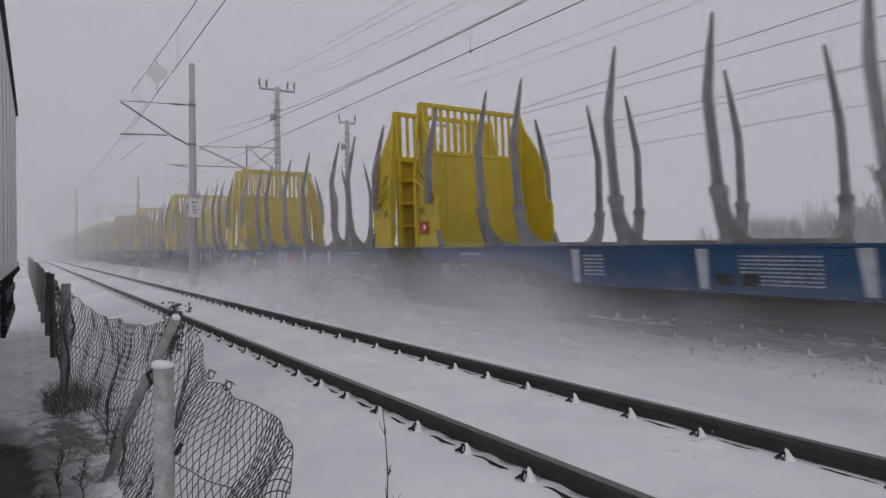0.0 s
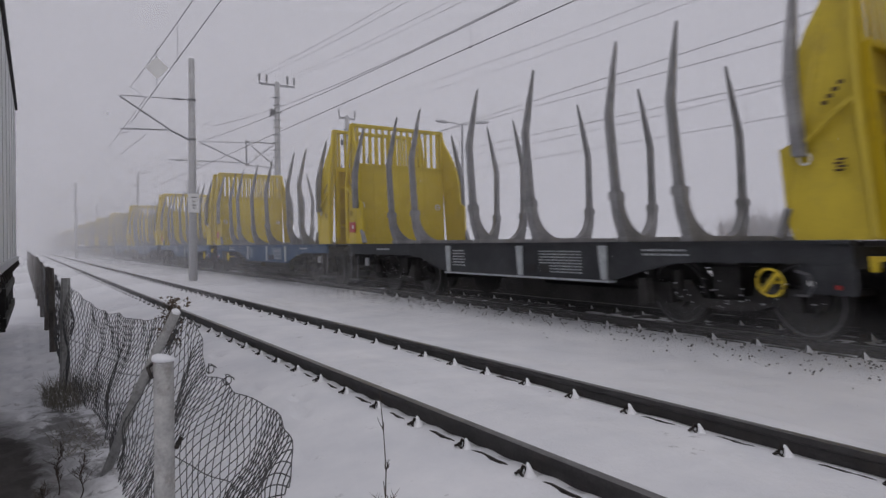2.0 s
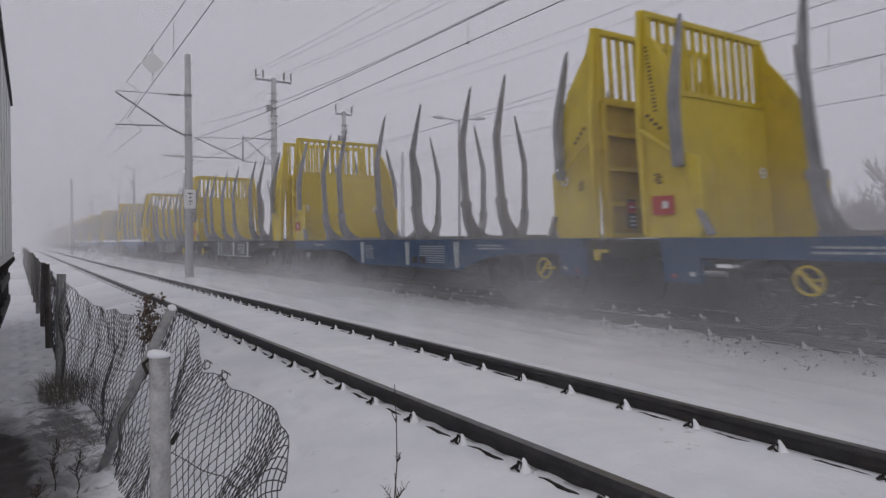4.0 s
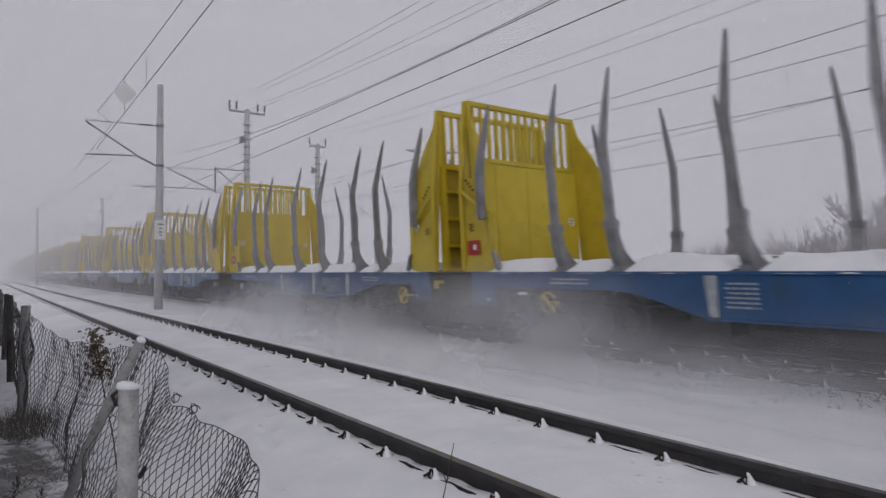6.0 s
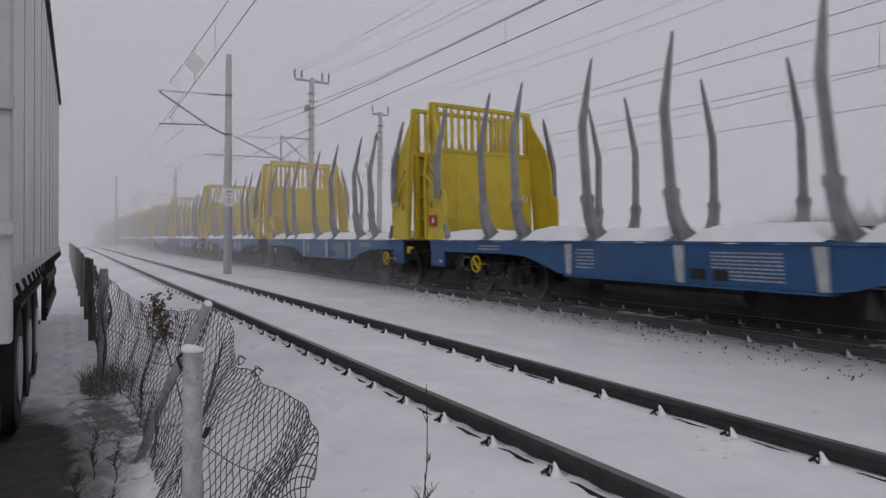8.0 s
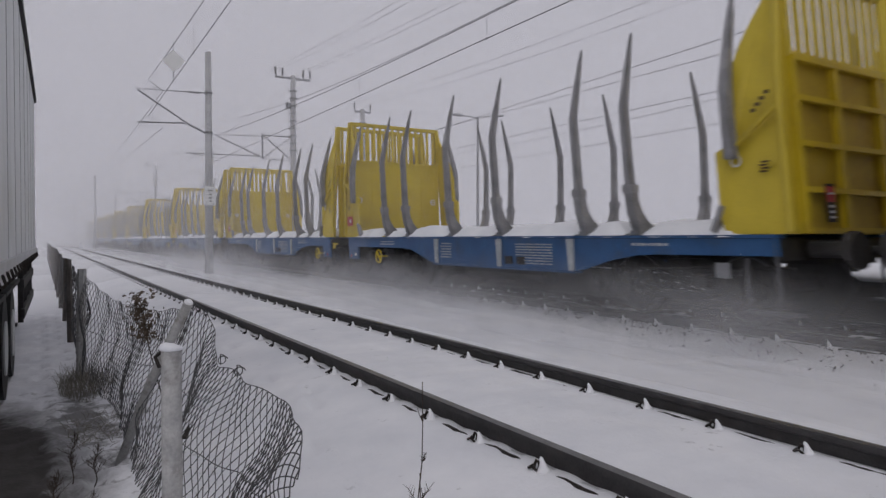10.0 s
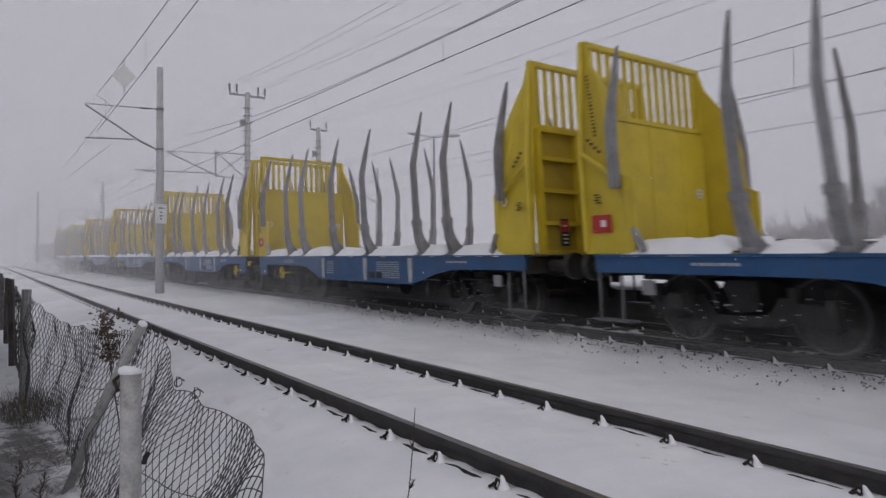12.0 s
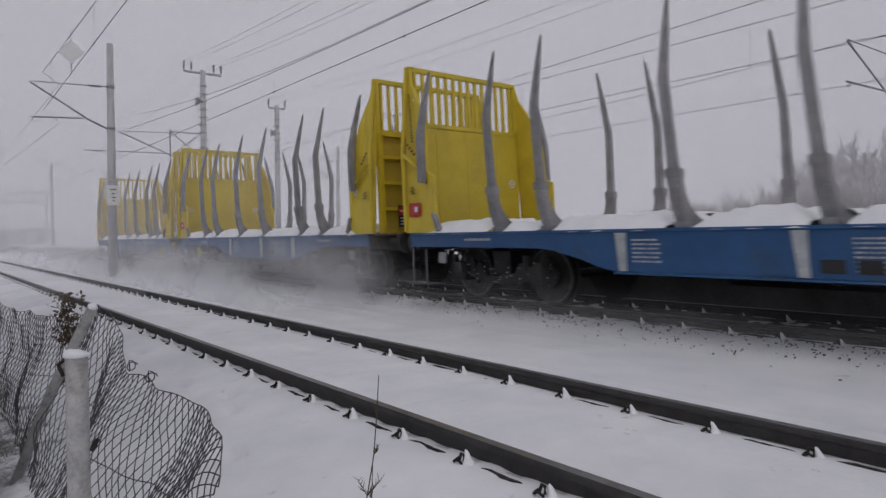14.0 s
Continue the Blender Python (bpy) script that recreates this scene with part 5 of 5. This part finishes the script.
def build_swaying_weed():
    """A dry weed with a brown tufted head, blown to and fro beside the leaning post."""
    rnd = random.Random(8)
    root = thing("tufted_weed", "dry brown tufted weed swaying beside the leaning post", "weed", "dry weeds in the snow", (-1.6, 2.35, -0.42))
    bm = B()
    tube(bm, [(0, 0, 0), (0.015, 0.01, 0.4), (0, 0, 0.8), (0.01, 0, 1.12)], [0.006, 0.005, 0.004, 0.002], 5, False)
    part("stalk", bm, TWIG, root)
    bm = B()
    for _ in range(330):
        u = rnd.random()
        p = Vector((rnd.gauss(0, 0.045), rnd.gauss(0, 0.045), 0.85 + 0.33 * u + rnd.gauss(0, 0.02)))
        s = rnd.uniform(0.008, 0.022)
        a = Vector((rnd.uniform(-1, 1), rnd.uniform(-1, 1), rnd.uniform(-1, 1))).normalized()
        b = a.orthogonal().normalized()
        v = [bm.verts.new(q) for q in (p - a * s, p + b * s * 0.6, p + a * s, p - b * s * 0.6 + a.cross(b) * s * 0.3)]
        bm.faces.new(v[:3])
        bm.faces.new((v[0], v[2], v[3]))
    for _ in range(26):
        q = Vector((0, 0, 0.8 + 0.25 * rnd.random()))
        tube(bm, [q, q + Vector((rnd.gauss(0, 0.04), rnd.gauss(0, 0.04), 0.1))], 0.002, 3, False)
    tagged(part("seed_head", bm, GRASSDARK, root, "brown tufted seed head", False, False), kind="stuff")
    return root


TUFTED = build_swaying_weed()


def build_bush(x, y, h, w, seed, name="bare_bush", label="leafless brown bush beyond the tracks"):
    r = random.Random(seed)
    bm = B()
    for _ in range(46):
        p = (x + r.gauss(0, w * 0.35), y + r.gauss(0, w * 0.35), -0.3)
        d = (r.uniform(-0.5, 0.5), r.uniform(-0.5, 0.5), 1)
        grow(bm, p, d, h * r.uniform(0.5, 0.8), 0.045, 2, r, 0.75, 0.014)
    tagged(finish(name, bm, BRUSH, False, False), label, "bush", "bushes beyond the tracks")


for k in range(12):
    a = k * 2.6
    build_bush(43 + rng.uniform(-3, 3) + 0.25 * a, 6 + a * 0.9, rng.uniform(3.0, 4.2), 3.4, 40 + k)


def build_tree(x, y, h, seed):
    r = random.Random(seed)
    root = thing("bare_tree", "leafless tree fading into the snowfall", "tree", "bare trees beyond the tracks", (x, y, -0.3))
    bm = B()
    tube(bm, [(0, 0, 0), (0.1, 0, h * 0.25), (0, 0.1, h * 0.5)], [0.22, 0.17, 0.12], 8)
    part("trunk", bm, BRUSH, root)
    bm = B()
    for k in range(9):
        z = h * (0.18 + 0.035 * k)
        a = k * 2.4
        grow(bm, (0, 0, z), (math.cos(a), math.sin(a), 1.0), h * 0.5, 0.11, 3, r, 0.8, 0.03)
    part("crown", bm, BRUSH, root, "bare twiggy crown", False, False)


for k, (x, y, h) in enumerate(((70, 16, 9), (74, 21, 10), (69, 25, 8), (78, 12, 11), (82, 29, 10))):
    build_tree(x, y, h, 70 + k)


# ---- far station side: a low hall and a platform ----
def build_hall():
    h = thing("station_shed", "low pale station shed fading into the snowfall", "building", at=(11, 128, 0))
    bm = B()
    box(bm, -5, 5, 0, 18, -0.5, 3.4)
    wall = part("wall", bm, CONCRETE, h)
    bm = B()
    prism(bm, [(-5.5, 3.4), (5.5, 3.4), (0, 5.2)], "y", -0.5, 18.5)
    part("roof", bm, SNOW, h, "snow-covered roof")
    for x in (-3.2, -0.6, 2.0):
        bm = B()
        box(bm, x, x + 1.1, -0.03, 0.0, 1.0, 2.3)
        part("window", bm, INK, wall, "dark window")


build_hall()


# ---- distance haze, put on white see-through shells round the camera ----
def build_haze():
    for r, a in ((16, 0.095), (24, 0.11), (34, 0.13), (47, 0.14), (63, 0.17), (84, 0.22), (115, 0.3), (160, 0.45), (240, 0.8)):
        bm = B()
        n, h = 72, 0.75 * r
        rings = [[bm.verts.new((r * math.cos(2 * math.pi * j / n), r * math.sin(2 * math.pi * j / n), z)) for j in range(n)] for z in (-1.0, h * 0.3, h * 0.65, h)]
        for lo, hi in zip(rings, rings[1:]):
            for j in range(n):
                bm.faces.new((lo[j], lo[(j + 1) % n], hi[(j + 1) % n], hi[j]))
        ob = finish("snowfall", bm, veil("snowfall_%d" % r, a, False, h), True)
        ob.location = (-2.45, -2.85, 0)
        tagged(ob, "see-through white shell that puts haze over the distance", "snowfall", "veils of falling snow", kind="stuff")


build_haze()


# ---- flakes in the air near the camera ----
def build_flakes():
    r = random.Random(21)
    verts, faces = [], []
    for _ in range(5200):
        c = Vector((r.uniform(-9, 12), r.uniform(-2.0, 14), r.uniform(0, 24)))
        s = r.uniform(0.0022, 0.0048)
        b = len(verts)
        for d in ((1, 0, 0), (-0.5, 0.87, 0), (-0.5, -0.87, 0), (0, 0, 0.8), (0, 0, -0.8)):
            verts.append(tuple(c + Vector(d) * s))
        for q in ((0, 1, 3), (1, 2, 3), (2, 0, 3), (1, 0, 4), (2, 1, 4), (0, 2, 4)):
            faces.append(tuple(b + k for k in q))
    me = bpy.data.meshes.new("snowflakes")
    me.from_pydata(verts, [], faces)
    me.materials.append(SNOW)
    return tagged(new("snowflakes", me), "small snowflakes falling through the air", "snowflake", kind="stuff")


FLAKES = build_flakes()


# ---- what moves ----
def motions():
    times = [0.5 * k for k in range(29)]
    # small unevenness of the train's run, in metres
    late = {0.5: 0.22, 1.0: -0.06, 1.5: 0.05, 2.0: -0.07, 3.0: -0.1, 5.5: -0.1, 6.0: -0.1, 6.5: 0.0, 7.0: -0.03, 8.0: -0.05, 10.5: -0.08, 11.0: -0.1, 11.5: -0.05, 12.0: -0.12, 12.5: -0.1, 13.0: -0.15, 13.5: -0.12, 14.0: -0.2}
    for k, w in WAGONS:
        y = FIRST + UNIT * k - HALF + (0.05 if k % 2 else 0)
        walk(w, [(t, pose(CX, y - SPEED * t + late.get(t, 0.0), 0, 0, 0, 0 if k % 2 else 180)) for t in times])
    walk(FLAKES, [(t, pose(0.3 * t - 2, 0, -0.3 - 1.25 * t)) for t in range(15)])
    # wind on the two weeds: sideways and lengthwise lean in degrees
    gusts = [(0, -2, 0), (1.5, -3, 0), (3, 0, 0), (5.3, 1, 0), (5.5, 1, 0), (5.8, 4, 8), (6, 7, 14), (6.5, 4, 12), (7, 4, 4), (7.5, 3, 0), (8.2, 1, 0), (10.5, 3, 4), (11, 5, 8), (12.5, 4, 5), (13.2, 4, 5), (14, 8, 0)]
    for w in (TALL, SHORT):
        x, y, z = w.location
        walk(w, [(t, pose(x, y, z, a, b, 0)) for t, b, a in gusts])
    sway = [(0, 6), (1.5, 5), (3.0, 7), (3.3, 6), (5.3, -15), (5.5, -10), (5.8, -13), (6.0, -9), (6.5, -6), (7.0, -6), (7.5, -7), (8.2, -13), (10.5, -9), (11.0, -4), (11.5, -12), (12.0, -6), (12.5, -16), (13.2, 8), (13.6, -8), (14.0, -2)]
    x, y, z = TUFTED.location
    walk(TUFTED, [(t, pose(x, y, z, 0, a, 0)) for t, a in sway])
    for k, d in CLOUDS:
        y = FIRST + UNIT * k - HALF
        walk(d, [(t, pose(CX, y - SPEED * t, -0.2)) for t in times])


motions()
